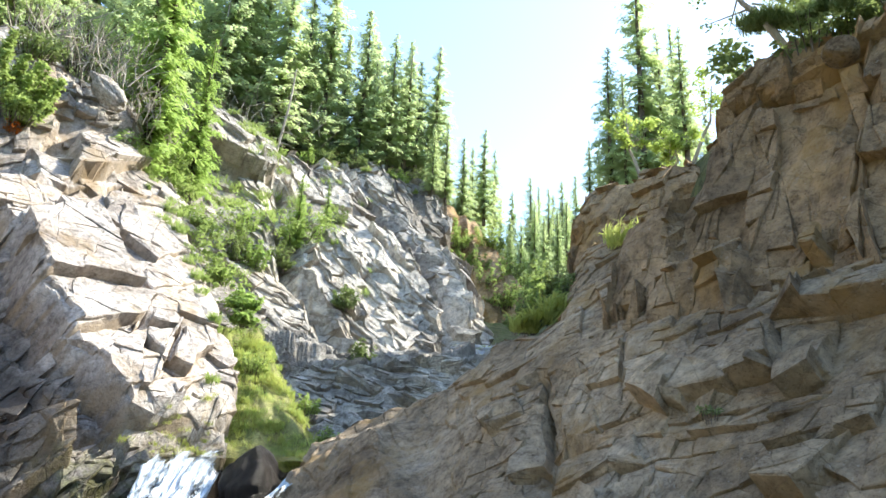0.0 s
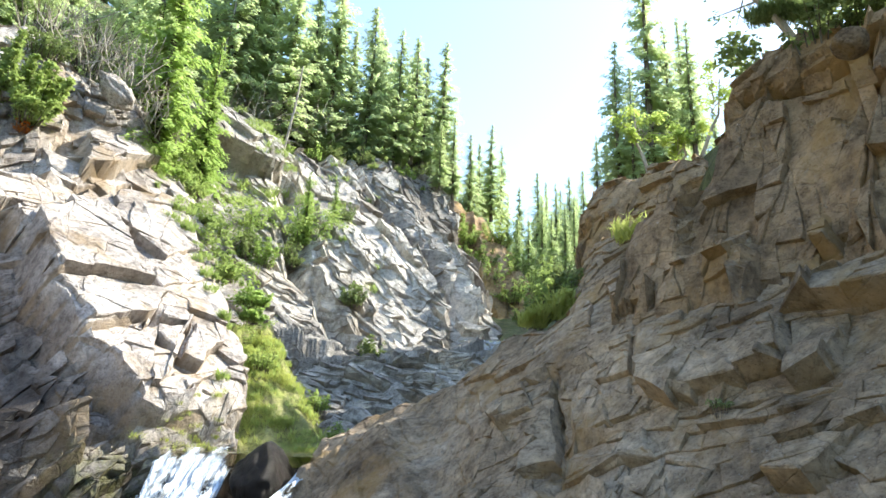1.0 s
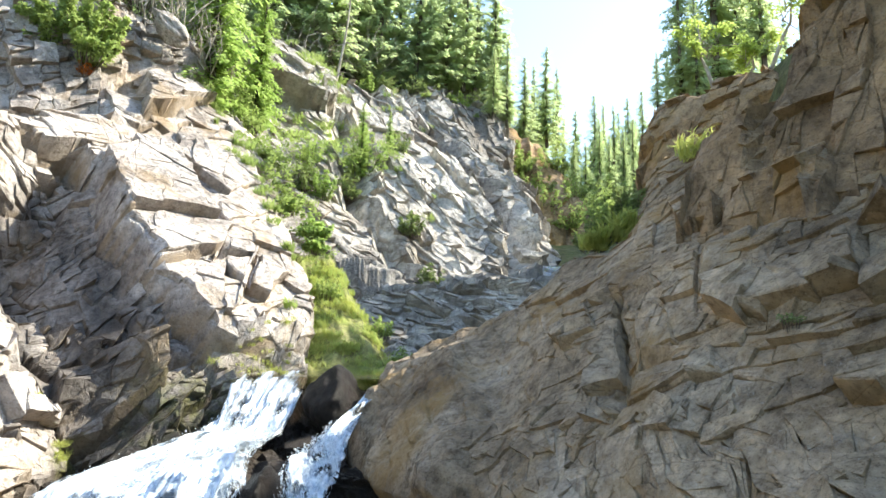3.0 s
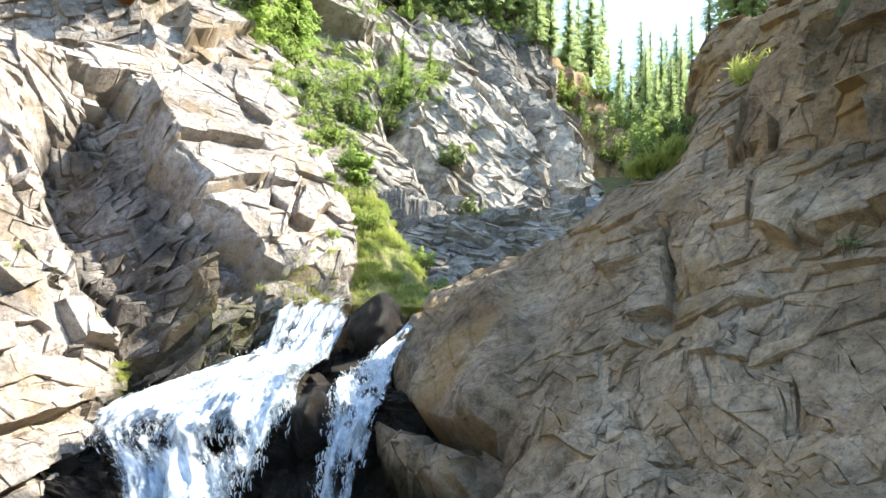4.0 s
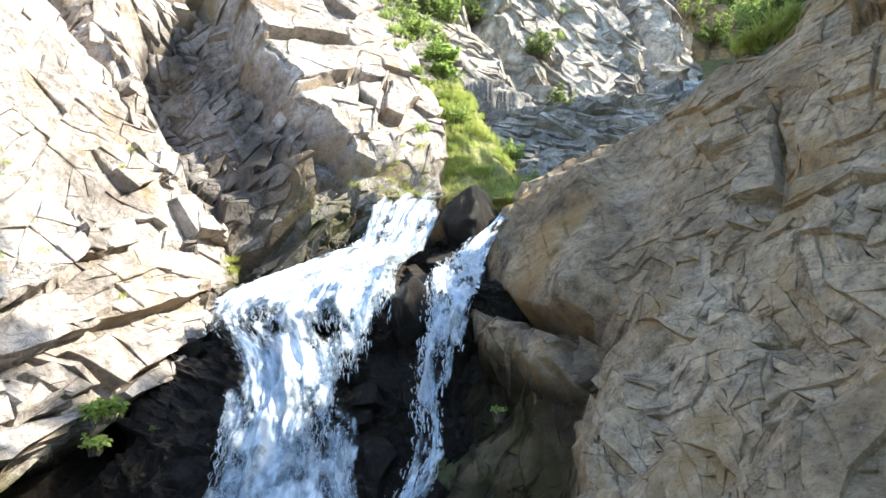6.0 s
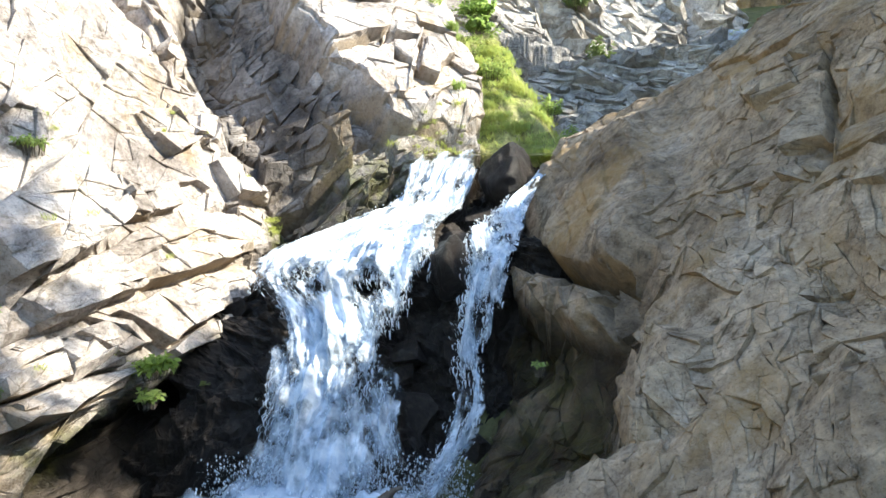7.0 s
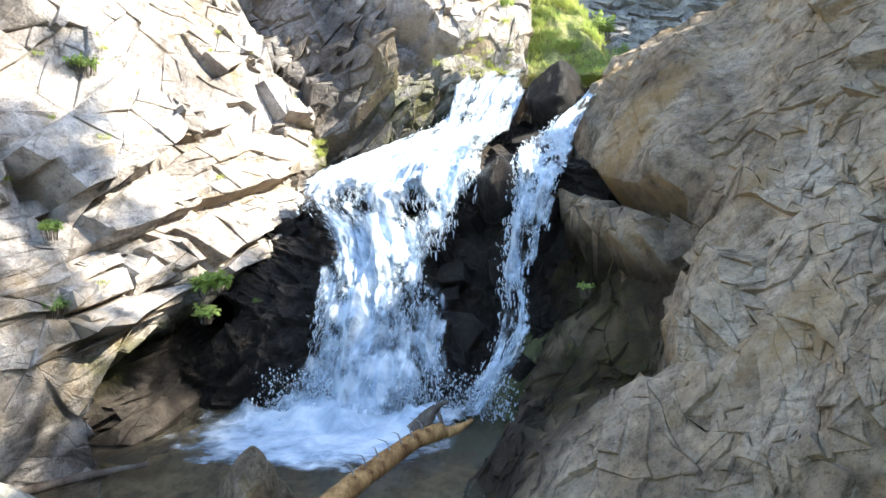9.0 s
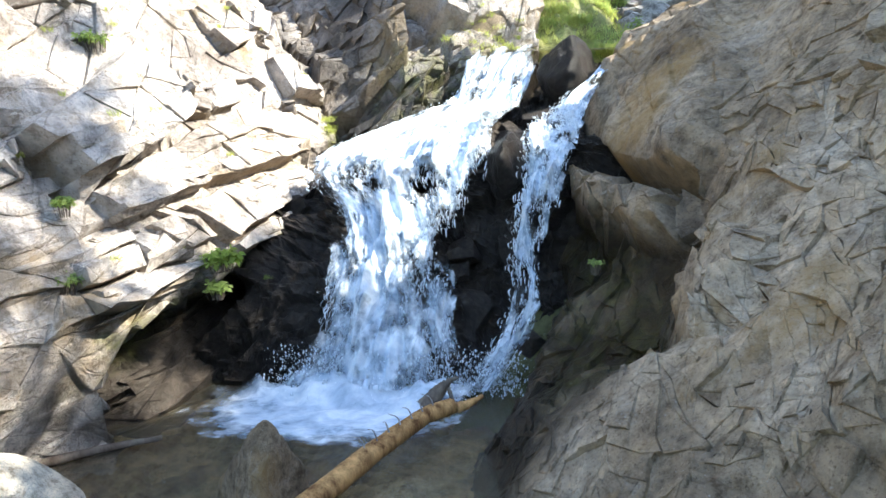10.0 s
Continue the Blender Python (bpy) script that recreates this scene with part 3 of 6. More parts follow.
def right_relief(u, v):
    h = 0.2 * fbm(u * 0.5, v * 0.5, 11, 3)
    low = patch(u, v, RIGHT_LOW, 0.3)
    shoulder = patch(u, v, RIGHT_SHOULDER, 0.25)
    h = h + ledges(u, v, 14, 0.5, 0.03, 31, 0.25) * (1 - low) * soft(u, -2.6, -1.0) + 0.3 * fbm(u * 1.4, v * 1.1, 15, 4) * low
    for outline, high, tall, left, right in RIGHT_SLABS:
        h = h + slab(u, v, outline, high, tall, left, right)
    # open joints
    h = h - 0.26 * near(u, v, [(-1.0, 1.5), (-0.55, 0.85), (-0.22, 0.45), (0.15, 0.0)], 0.09)
    # the rounded boulder over the hollow beside the fall, the gap below it, the wet hollow
    h = h + 0.35 * patch(u, v, [(-5.6, 0.6), (-4.6, -1.0), (-3.0, -1.28), (-1.9, -1.4), (-1.2, -1.25), (-1.5, -0.4), (-3.2, 0.9)], 0.3)
    h = h - 0.75 * patch(u, v, [(-4.3, -1.42), (-3.0, -1.33), (-1.97, -1.43), (-1.15, -1.28), (-1.05, -1.45), (-1.9, -1.6), (-3.0, -1.62)], 0.06)
    h = h - 0.4 * patch(u, v, [(-3.2, -2.0), (-1.6, -2.1), (-0.85, -1.85), (0.1, -2.6), (-0.2, -3.3), (-1.0, -3.6), (-2.0, -3.0)], 0.5)
    fine = shoulder * (0.06 * fbm(u * 2.2, v * 2.2, 16, 4) + blocks(u, v, 0.9, 0.3, -30, 0.03, 0.08, 0.02, 18, 0.2, bevel=0.02)) + 0.02 * fbm(u * 9, v * 9, 14, 4)
    h = h + 0.4 * patch(u, v, RIGHT_BLOCK, 0.12) + 0.2 * patch(u, v, [(-0.15, -1.75), (0.35, -1.65), (0.65, -2.0), (0.6, -2.45), (0.15, -2.55), (-0.1, -2.2)], 0.1)
    return h * (1 - 0.25 * shoulder), fine, 0.5 + 0.9 * fbm(u * 0.8, v * 0.8, 17, 4) - 0.12 * shoulder


RIGHT_OUTLINE = [(-5.85, 0.77), (-5.32, 1.31), (-3.77, 1.76), (-3.14, 2.26), (-3.24, 2.75), (-2.62, 2.74), (-1.97, 2.82), (-2.62, 4.18), (-2.7, 4.9),
                 (-1.81, 4.75), (-0.32, 4.3), (0.34, 4.2), (1.29, 4.2), (2.2, 4.4), (4.5, 4.4), (4.5, -5.5), (0.4, -5.2), (-0.6, -4.4), (-1.0, -3.9), (-1.5, -3.3), (-2.5, -2.8), (-3.4, -2.2), (-4.4, -1.45), (-5.05, -0.6)]
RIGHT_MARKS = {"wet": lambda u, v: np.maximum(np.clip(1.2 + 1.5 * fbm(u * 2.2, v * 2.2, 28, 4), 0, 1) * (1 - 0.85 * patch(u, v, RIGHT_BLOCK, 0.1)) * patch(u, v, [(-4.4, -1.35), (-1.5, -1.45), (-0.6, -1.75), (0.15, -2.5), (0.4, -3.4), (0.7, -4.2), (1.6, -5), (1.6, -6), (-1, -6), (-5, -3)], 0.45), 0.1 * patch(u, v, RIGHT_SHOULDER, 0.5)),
     "moss": lambda u, v: 0.25 * patch(u, v, [(-2.6, -2.4), (-0.9, -2.2), (0.2, -2.8), (-0.2, -3.6), (-1.4, -3.3)], 0.3)}
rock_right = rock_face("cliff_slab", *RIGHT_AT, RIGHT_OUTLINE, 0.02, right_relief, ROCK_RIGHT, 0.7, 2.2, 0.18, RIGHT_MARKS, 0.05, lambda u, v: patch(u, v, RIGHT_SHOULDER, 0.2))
tagged(rock_right, "brown-grey jointed rock slab rising from the pool", "rock face")


RIGHT_PLATED = [(-1.35, 1.75), (-3.3, 1.9), (-3.14, 2.26), (-3.24, 2.75), (-2.62, 2.74), (-1.97, 2.82), (-2.62, 4.18), (-2.7, 4.9), (-1.81, 4.75), (-0.32, 4.3), (1.29, 4.2), (2.2, 4.4), (4.3, 4.4), (4.3, 0.1), (2.4, -0.1), (1.2, 0.05), (0.2, -0.2), (-0.5, -0.05), (-1.0, -0.3), (-1.3, 0.3)]
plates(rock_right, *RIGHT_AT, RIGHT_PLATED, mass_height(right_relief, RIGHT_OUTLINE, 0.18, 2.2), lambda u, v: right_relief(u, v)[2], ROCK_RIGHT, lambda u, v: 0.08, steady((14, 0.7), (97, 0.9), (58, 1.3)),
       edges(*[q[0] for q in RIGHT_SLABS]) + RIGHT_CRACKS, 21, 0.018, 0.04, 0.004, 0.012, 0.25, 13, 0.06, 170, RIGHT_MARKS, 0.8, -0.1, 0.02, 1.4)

RIGHT_FLANK = [(4.3, 0.2), (2.4, 0.0), (1.2, 0.15), (0.2, -0.1), (-0.5, 0.05), (-1.0, -0.2), (-1.25, -0.9), (-1.3, -1.3), (-1.15, -1.7), (-2.2, -1.75), (-3.2, -1.75), (-3.6, -2.2), (-2.5, -2.7), (-1.5, -3.2), (-1.0, -3.8), (-0.6, -4.3), (0.4, -5.1), (4.3, -5.1)]
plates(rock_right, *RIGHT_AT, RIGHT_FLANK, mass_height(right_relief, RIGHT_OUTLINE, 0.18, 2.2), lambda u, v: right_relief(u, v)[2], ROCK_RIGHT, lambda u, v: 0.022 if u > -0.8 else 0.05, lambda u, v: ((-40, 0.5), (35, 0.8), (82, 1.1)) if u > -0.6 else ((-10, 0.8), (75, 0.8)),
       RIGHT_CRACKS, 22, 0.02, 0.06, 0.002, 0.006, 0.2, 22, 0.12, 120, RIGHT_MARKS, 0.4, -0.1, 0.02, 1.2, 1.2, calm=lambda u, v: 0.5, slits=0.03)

CLIFF_AT = ((2.25, 6.45, 5.48), (-0.72, -0.6, 0.34))


def cliff_relief(u, v):
    h = 0.3 * fbm(u * 0.5, v * 0.5, 111, 3) + 0.25 * soft(v, 1.0, 2.6) + blocks(u, v, 0.9, 1.5, 4, 0.4, 0.1, 0.0, 121, 0.05, bevel=0.03)
    # the overhanging band under the rim and the dark seam below it
    h = h + 0.16 * soft(v, 1.95, 2.0) - 0.2 * near(u, v, [(0.3, 1.9), (1.2, 1.85), (2.6, 2.3)], 0.08)
    return h, 0.03 * fbm(u * 5, v * 5, 114, 4), 0.5 + 0.9 * fbm(u * 0.9, v * 0.6, 117, 4)


# unseen part of the rim past u = 2 is raised to shade the bank
CLIFF_OUTLINE = [(-0.95, -0.6), (-0.9, 0.75), (-0.3, 0.95), (0.02, 1.45), (0.3, 2.2), (0.62, 2.5), (0.95, 2.6), (1.83, 2.35), (2.4, 3.0), (3.2, 3.9), (7, 4.4), (7, -1.2), (0.5, -1.0)]
rock_cliff = rock_face("cliff_upper", *CLIFF_AT, CLIFF_OUTLINE, 0.05, cliff_relief, ROCK_CLIFF, 0.8, 2.0, 0.16, None, 0.05)
tagged(rock_cliff, "dark brown fractured cliff with blocky overhanging top", "cliff")
plates(rock_cliff, *CLIFF_AT, CLIFF_OUTLINE[:10] + [(4.5, 4.0), (4.5, -1.2), (0.5, -1.0)], mass_height(cliff_relief, CLIFF_OUTLINE, 0.16, 2.0), lambda u, v: cliff_relief(u, v)[2], ROCK_CLIFF, lambda u, v: 0.11, lambda u, v: ((88, 0.5), (4, 1.1)) if v < 1.9 else ((80, 0.7), (12, 0.7)),
       runs([(0.3, 1.9), (1.2, 1.85), (2.6, 2.3)]), 121, 0.04, 0.06, 0.005, 0.014, 0.3, 10, 0.05, 110, None, 0.7, -0.15, 0.05, 1.4)

BACK_AT = ((3.45, 15.0, 8.77), (-0.6, -0.7, 0.35))
BACK_OUTLINE = [(-1.05, -3.5), (-1.05, -0.5), (-1.23, 0.95), (-0.95, 1.8), (0.05, 1.7), (1.5, 1.8), (2.4, 2.8), (6, 3.5), (6, -3.5)]
rock_back = rock_face("cliff_behind", *BACK_AT, BACK_OUTLINE, 0.08, lambda u, v: cliff_relief(u * 0.55 + 9, v * 0.55), ROCK_CLIFF, 1.0, 2.0, 0.25, None, 0.06)
tagged(rock_back, "reddish brown broken rock outcrop under spruces", "cliff")
plates(rock_back, *BACK_AT, BACK_OUTLINE, mass_height(lambda u, v: cliff_relief(u * 0.55 + 9, v * 0.55), BACK_OUTLINE, 0.25, 2.0), lambda u, v: cliff_relief(u, v)[2], ROCK_CLIFF, lambda u, v: 0.12, steady((80, 0.6), (5, 0.8)), [], 131, 0.08, 0.15, 0.01, 0.025, 0.4, 9, 0.08, 40, None, 1.0, -0.25, 0.06)

LEFT_AT = ((-5.44, 11.05, 6.1), (0.554, -0.404, 0.728))
LEFT_SLABS = []


def left_slab(outline, high, tall, low_left, low_right):
    LEFT_SLABS.append((outline, high, tall, low_left, low_right))


# beds of the bright face
left_slab([(-1.45, 1.6), (-0.18, 3.2), (0.2, 2.5), (0.1, 1.1), (-0.07, 0.14), (-0.67, 0.05), (-1.6, -0.3)], 0.4, 6.0, (-1.3, -0.4), (0.0, 0.1))
left_slab([(-1.6, -0.3), (-0.67, 0.05), (-0.07, 0.14), (0.35, 0.15), (-0.14, -0.84), (-0.29, -1.04), (-1.3, -1.5)], 0.3, 3.0, (-1.12, -1.6), (-0.14, -0.9))
left_slab([(0.2, 2.5), (0.6, 4.0), (2.2, 4.1), (1.88, 2.23), (0.8, 1.27)], 0.2, 4.0, (0.3, 2.0), (1.88, 2.0))
left_slab([(0.2, 1.1), (0.8, 1.27), (1.88, 2.23), (2.1, 1.4), (1.0, 0.41), (0.35, 0.15)], 0.14, 2.4, (0.35, 0.1), (2.1, 1.2))
left_slab([(0.35, 0.1), (1.0, 0.41), (2.1, 1.4), (1.6, -0.2), (1.26, -0.78), (0.66, -0.57), (0.48, -1.1), (-0.1, -0.8)], 0.24, 2.4, (0.3, -1.0), (1.6, -0.4))
left_slab([(-1.07, -1.7), (-0.29, -1.04), (-0.33, -1.34), (-0.09, -1.96), (-0.4, -2.5), (-0.8, -2.6)], 0.16, 1.6, (-0.8, -2.6), (-0.1, -2.0))
left_slab([(-0.3, -1.1), (0.48, -1.1), (0.01, -1.93), (-0.09, -1.96)], 0.22, 1.4, (-0.1, -2.0), (0.4, -1.9))
left_slab([(0.66, -0.62), (1.3, -0.85), (0.33, -2.1), (0.1, -1.9), (0.5, -1.15)], 0.24, 1.8, (0.1, -2.1), (0.9, -1.6))
# the capping block, and the broken one at the foot
left_slab([(-0.25, 3.9), (0.48, 4.3), (1.0, 4.9), (1.86, 5.8), (1.7, 7.4), (0.9, 6.9), (0.0, 5.4)], 0.45, 6.0, (-0.25, 3.9), (1.86, 5.0))
left_slab([(-2.5, -2.65), (-2.04, -2.54), (-1.45, -2.74), (-1.37, -3.35), (-2.02, -3.62), (-2.6, -3.7)], 0.5, 3.0, (-2.5, -3.7), (-1.4, -3.4))


def left_relief(u, v):
    h = 0.3 * fbm(u * 0.4, v * 0.4, 211, 3)
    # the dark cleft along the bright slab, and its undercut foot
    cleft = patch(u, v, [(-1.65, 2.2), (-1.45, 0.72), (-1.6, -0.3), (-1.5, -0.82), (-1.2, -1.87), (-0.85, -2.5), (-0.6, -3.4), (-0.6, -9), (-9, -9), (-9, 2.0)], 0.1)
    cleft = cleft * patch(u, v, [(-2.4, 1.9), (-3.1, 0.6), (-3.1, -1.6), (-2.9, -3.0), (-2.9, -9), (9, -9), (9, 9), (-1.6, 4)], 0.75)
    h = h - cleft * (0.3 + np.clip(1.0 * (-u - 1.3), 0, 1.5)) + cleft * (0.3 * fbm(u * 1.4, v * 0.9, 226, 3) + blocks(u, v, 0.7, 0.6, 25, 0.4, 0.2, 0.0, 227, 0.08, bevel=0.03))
    h = h - 0.5 * patch(u, v, [(-1.0, -3.0), (0.9, -2.75), (1.0, -3.8), (-3, -5.2), (-3, -3.4)], 0.25)
    for outline, high, tall, left, right in LEFT_SLABS:
        h = h + slab(u, v, outline, high, tall, left, right, 0.03)
    # dark seam below the capping block
    h = h - 0.5 * near(u, v, [(-1.0, 3.2), (0.3, 3.75), (1.3, 4.5), (2.0, 4.6)], 0.22)
    fine = cleft * (blocks(u, v, 0.35, 0.45, 20, 0.14, 0.3, 0.03, 228, 0.15, bevel=0.03) + blocks(u, v, 0.13, 0.16, 30, 0.05, 0.3, 0.015, 229, 0.15, bevel=0.025))
    # tone cut to a tenth in the cleft: shade painted into the rock colour
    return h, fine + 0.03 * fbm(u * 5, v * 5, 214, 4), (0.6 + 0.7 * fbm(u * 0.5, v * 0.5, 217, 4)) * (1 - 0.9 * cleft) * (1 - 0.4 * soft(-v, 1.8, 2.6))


LEFT_OUTLINE = [(-6.0, 1.2), (-2.2, 3.0), (-0.85, 3.97), (0.36, 6.73), (2.6, 10.6), (3.15, 9.5), (3.02, 7.19), (2.8, 4.6), (2.39, 1.92), (1.9, -0.07), (1.75, -1.1), (1.2, -2.6), (0.83, -3.6), (-0.89, -3.84), (-1.56, -4.6), (-2.33, -5.0), (-2.9, -5.1), (-3.2, -3.6), (-3.5, -2.0), (-4.2, 0.0)]
# first patch: blotchy shade painted into the cleft; second: wet rock along the foot
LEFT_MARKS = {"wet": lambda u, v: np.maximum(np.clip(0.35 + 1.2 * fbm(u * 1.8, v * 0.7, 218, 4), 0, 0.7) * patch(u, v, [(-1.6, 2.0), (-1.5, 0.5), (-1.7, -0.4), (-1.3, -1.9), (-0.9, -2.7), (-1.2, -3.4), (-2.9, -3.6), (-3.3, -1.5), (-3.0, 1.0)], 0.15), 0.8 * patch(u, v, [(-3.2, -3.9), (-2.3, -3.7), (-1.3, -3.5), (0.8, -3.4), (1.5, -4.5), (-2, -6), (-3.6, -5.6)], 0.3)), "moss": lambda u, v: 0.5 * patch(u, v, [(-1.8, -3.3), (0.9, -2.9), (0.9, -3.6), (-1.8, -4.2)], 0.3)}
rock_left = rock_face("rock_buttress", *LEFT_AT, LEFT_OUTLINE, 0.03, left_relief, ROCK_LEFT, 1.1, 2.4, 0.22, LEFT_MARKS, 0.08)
tagged(rock_left, "sunlit pale grey-pink rock buttress with angular joints", "rock face")


def left_size(u, v):
    if v < -1.7:
        return 0.07
    if u < -1.3:
        return 0.1
    return 0.75 if v < 3.5 else 0.8


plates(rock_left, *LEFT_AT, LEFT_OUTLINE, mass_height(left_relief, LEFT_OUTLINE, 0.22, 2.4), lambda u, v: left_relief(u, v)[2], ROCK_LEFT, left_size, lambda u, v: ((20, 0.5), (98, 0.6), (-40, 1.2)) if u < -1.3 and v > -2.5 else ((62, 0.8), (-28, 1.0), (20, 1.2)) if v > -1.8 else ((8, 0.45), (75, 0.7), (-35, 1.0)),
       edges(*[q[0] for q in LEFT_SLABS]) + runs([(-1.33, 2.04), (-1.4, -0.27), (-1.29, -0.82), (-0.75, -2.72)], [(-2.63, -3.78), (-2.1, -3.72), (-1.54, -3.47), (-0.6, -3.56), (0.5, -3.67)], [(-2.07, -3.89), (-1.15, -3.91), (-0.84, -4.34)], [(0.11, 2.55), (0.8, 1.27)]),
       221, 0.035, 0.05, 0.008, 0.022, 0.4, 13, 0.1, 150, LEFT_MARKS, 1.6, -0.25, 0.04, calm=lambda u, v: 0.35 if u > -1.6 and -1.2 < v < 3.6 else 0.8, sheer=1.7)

NEAR_AT = ((-5.24, 5.48, 2.27), (0.898, 0.017, 0.439))
NEAR_SLABS = []


def near_slab(outline, high, tall, low_left, low_right):
    NEAR_SLABS.append((outline, high, tall, low_left, low_right))


# the great block and the beds under it
near_slab([(-1.86, 0.38), (-1.13, 0.74), (-0.69, 1.02), (-0.25, 0.66), (-0.33, 0.4), (-0.81, 0.13), (-1.6, -0.13), (-1.66, 0.12)], 0.5, 1.7, (-1.56, -0.17), (-0.4, 0.3))
near_slab([(-0.12, 0.38), (-0.06, 0.72), (0.28, 0.7), (0.25, 0.4)], 0.2, 0.8, (-0.12, 0.38), (0.25, 0.4))
near_slab([(0.3, 0.45), (0.3, 0.72), (0.8, 0.8), (0.74, 0.5)], 0.17, 0.8, (0.3, 0.45), (0.74, 0.5))
near_slab([(-1.52, -0.18), (-0.63, 0.09), (0.72, 0.46), (2.26, 0.39), (1.42, -0.14), (0.37, -0.26), (-0.73, -0.36), (-1.44, -0.48)], 0.24, 1.0, (-1.44, -0.5), (1.42, -0.16))
near_slab([(-0.74, -0.52), (-0.29, -0.92), (0.77, -0.72), (0.74, -0.36), (0.38, -0.4)], 0.28, 0.8, (-0.29, -0.93), (0.77, -0.73))
near_slab([(0.78, -0.34), (0.8, -0.72), (1.53, -0.62), (1.4, -0.2)], 0.22, 0.7, (0.8, -0.73), (1.53, -0.63))
near_slab([(-0.29, -0.95), (0.77, -0.76), (1.53, -0.66), (1.5, -1.01), (0.79, -1.01), (-0.28, -1.05)], 0.22, 0.7, (-0.28, -1.07), (1.5, -1.03))
near_slab([(-1.42, -0.6), (-1.2, -0.64), (-0.92, -0.96), (-1.43, -0.92)], 0.2, 0.7, (-1.41, -0.94), (-0.92, -0.97))
near_slab([(-1.15, -0.56), (-0.8, -0.56), (-0.5, -0.86), (-0.85, -0.9)], 0.16, 0.7, (-0.9, -0.95), (-0.5, -0.9))
near_slab([(-2.05, -0.67), (-1.47, -0.58), (-1.42, -0.67), (-2.05, -0.77)], 0.14, 0.4, (-2.05, -0.78), (-1.42, -0.68))
near_slab([(-2.05, -0.79), (-1.43, -0.7), (-1.46, -0.9), (-2.03, -0.92)], 0.22, 0.5, (-2.03, -0.93), (-1.43, -0.92))
near_slab([(-2.04, -0.97), (-1.43, -0.97), (-0.85, -1.03), (-1.01, -1.19), (-1.63, -1.22), (-2.0, -1.12)], 0.26, 0.6, (-2.0, -1.17), (-1.01, -1.2))
near_slab([(1.0, 1.2), (1.67, 1.48), (1.53, 1.8), (0.7, 1.7)], 0.2, 1.2, (1.0, 1.2), (1.67, 1.48))
near_slab([(1.69, 0.66), (2.65, 0.57), (2.5, 1.2), (1.6, 1.1)], 0.2, 1.0, (1.69, 0.64), (2.65, 0.55))
NEAR_FOOT = [(-7, -0.9), (-2.63, -0.98), (-2.16, -1.2), (-1.62, -1.31), (-1.87, -2.2), (-7, -4)]


def near_relief(u, v):
    h = 0.25 * fbm(u * 0.5, v * 0.5, 311, 3)
    upper, foot = soft(v, 0.5, 1.1), patch(u, v, NEAR_FOOT, 0.05)
    h = h + ledges(u, v, 6, 0.34, 0.09, 331, 0.08) * (1 - 0.75 * upper) * (1 - foot) + upper * 0.16 * fbm(u * 1.1, v * 1.1, 324, 3)
    for outline, high, tall, left, right in NEAR_SLABS:
        h = h + slab(u, v, outline, high, tall, left, right, 0.025)
    h = h - 0.22 * near(u, v, [(1.5, 1.7), (1.95, 1.45), (2.4, 0.9)], 0.07) - 0.35 * near(u, v, [(-2.0, 0.45), (-1.77, 0.3), (-1.62, -0.2)], 0.12) - 0.2 * near(u, v, [(-1.55, 1.53), (-1.31, 1.4), (-0.94, 1.11)], 0.12)
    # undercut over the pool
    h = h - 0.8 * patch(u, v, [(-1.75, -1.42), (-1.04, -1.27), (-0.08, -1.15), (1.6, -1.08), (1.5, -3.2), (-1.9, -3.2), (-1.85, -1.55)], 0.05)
    h = h - 0.45 * soft(u, 1.8, 3.6) - 0.25 * soft(v, 2.0, 4.0) - soft(-v, 1.1, 2.3) * (0.55 + 0.35 * soft(-u, 1.4, 2.6)) * soft(-u, 1.2, 2.0)
    return h, 0.012 * fbm(u * 6, v * 6, 314, 4), 0.5 + 0.8 * fbm(u * 0.8, v * 0.8, 317, 4)


NEAR_OUTLINE = [(1.47, 3.32), (1.7, 2.36), (2.21, 2.13), (2.7, 1.26), (3.05, 0.5), (3.53, 0.31), (3.0, -0.3), (1.8, -0.3), (1.65, -1.04), (1.4, -3.2), (-4.8, -3.2), (-4.8, 5.5), (0.9, 5.5)]
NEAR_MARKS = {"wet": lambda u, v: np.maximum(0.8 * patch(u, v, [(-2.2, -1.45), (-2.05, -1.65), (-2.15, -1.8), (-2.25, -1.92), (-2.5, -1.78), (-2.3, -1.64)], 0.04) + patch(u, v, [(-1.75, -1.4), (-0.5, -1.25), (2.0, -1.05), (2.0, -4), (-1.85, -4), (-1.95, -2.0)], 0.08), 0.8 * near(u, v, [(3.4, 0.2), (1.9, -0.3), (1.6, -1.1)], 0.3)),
     "moss": lambda u, v: np.maximum(0.9 * near(u, v, [(3.5, 0.35), (2.6, 0.1)], 0.3), 0.7 * near(u, v, [(-1.9, -1.5), (-0.4, -1.2), (1.5, -1.15)], 0.25))}
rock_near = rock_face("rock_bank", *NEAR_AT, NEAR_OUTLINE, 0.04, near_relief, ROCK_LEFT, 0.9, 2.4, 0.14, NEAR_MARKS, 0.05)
tagged(rock_near, "sunlit layered grey rock bank undercut above the pool", "rock face")


def near_size(u, v):
    if u < -1.85 and v < -1.25:
        return 0.3
    if v > 0.5:
        return 0.22
    return 0.12 if v > -1.25 else 0.06


def near_sets(u, v):
    if u < -1.6 and v < -1.0:
        return ((-28, 0.4), (30, 1.2))
    return ((7, 0.42), (-52, 1.0), (80, 1.6)) if v < 0.6 else ((50, 0.8), (-30, 1.0), (8, 1.0))


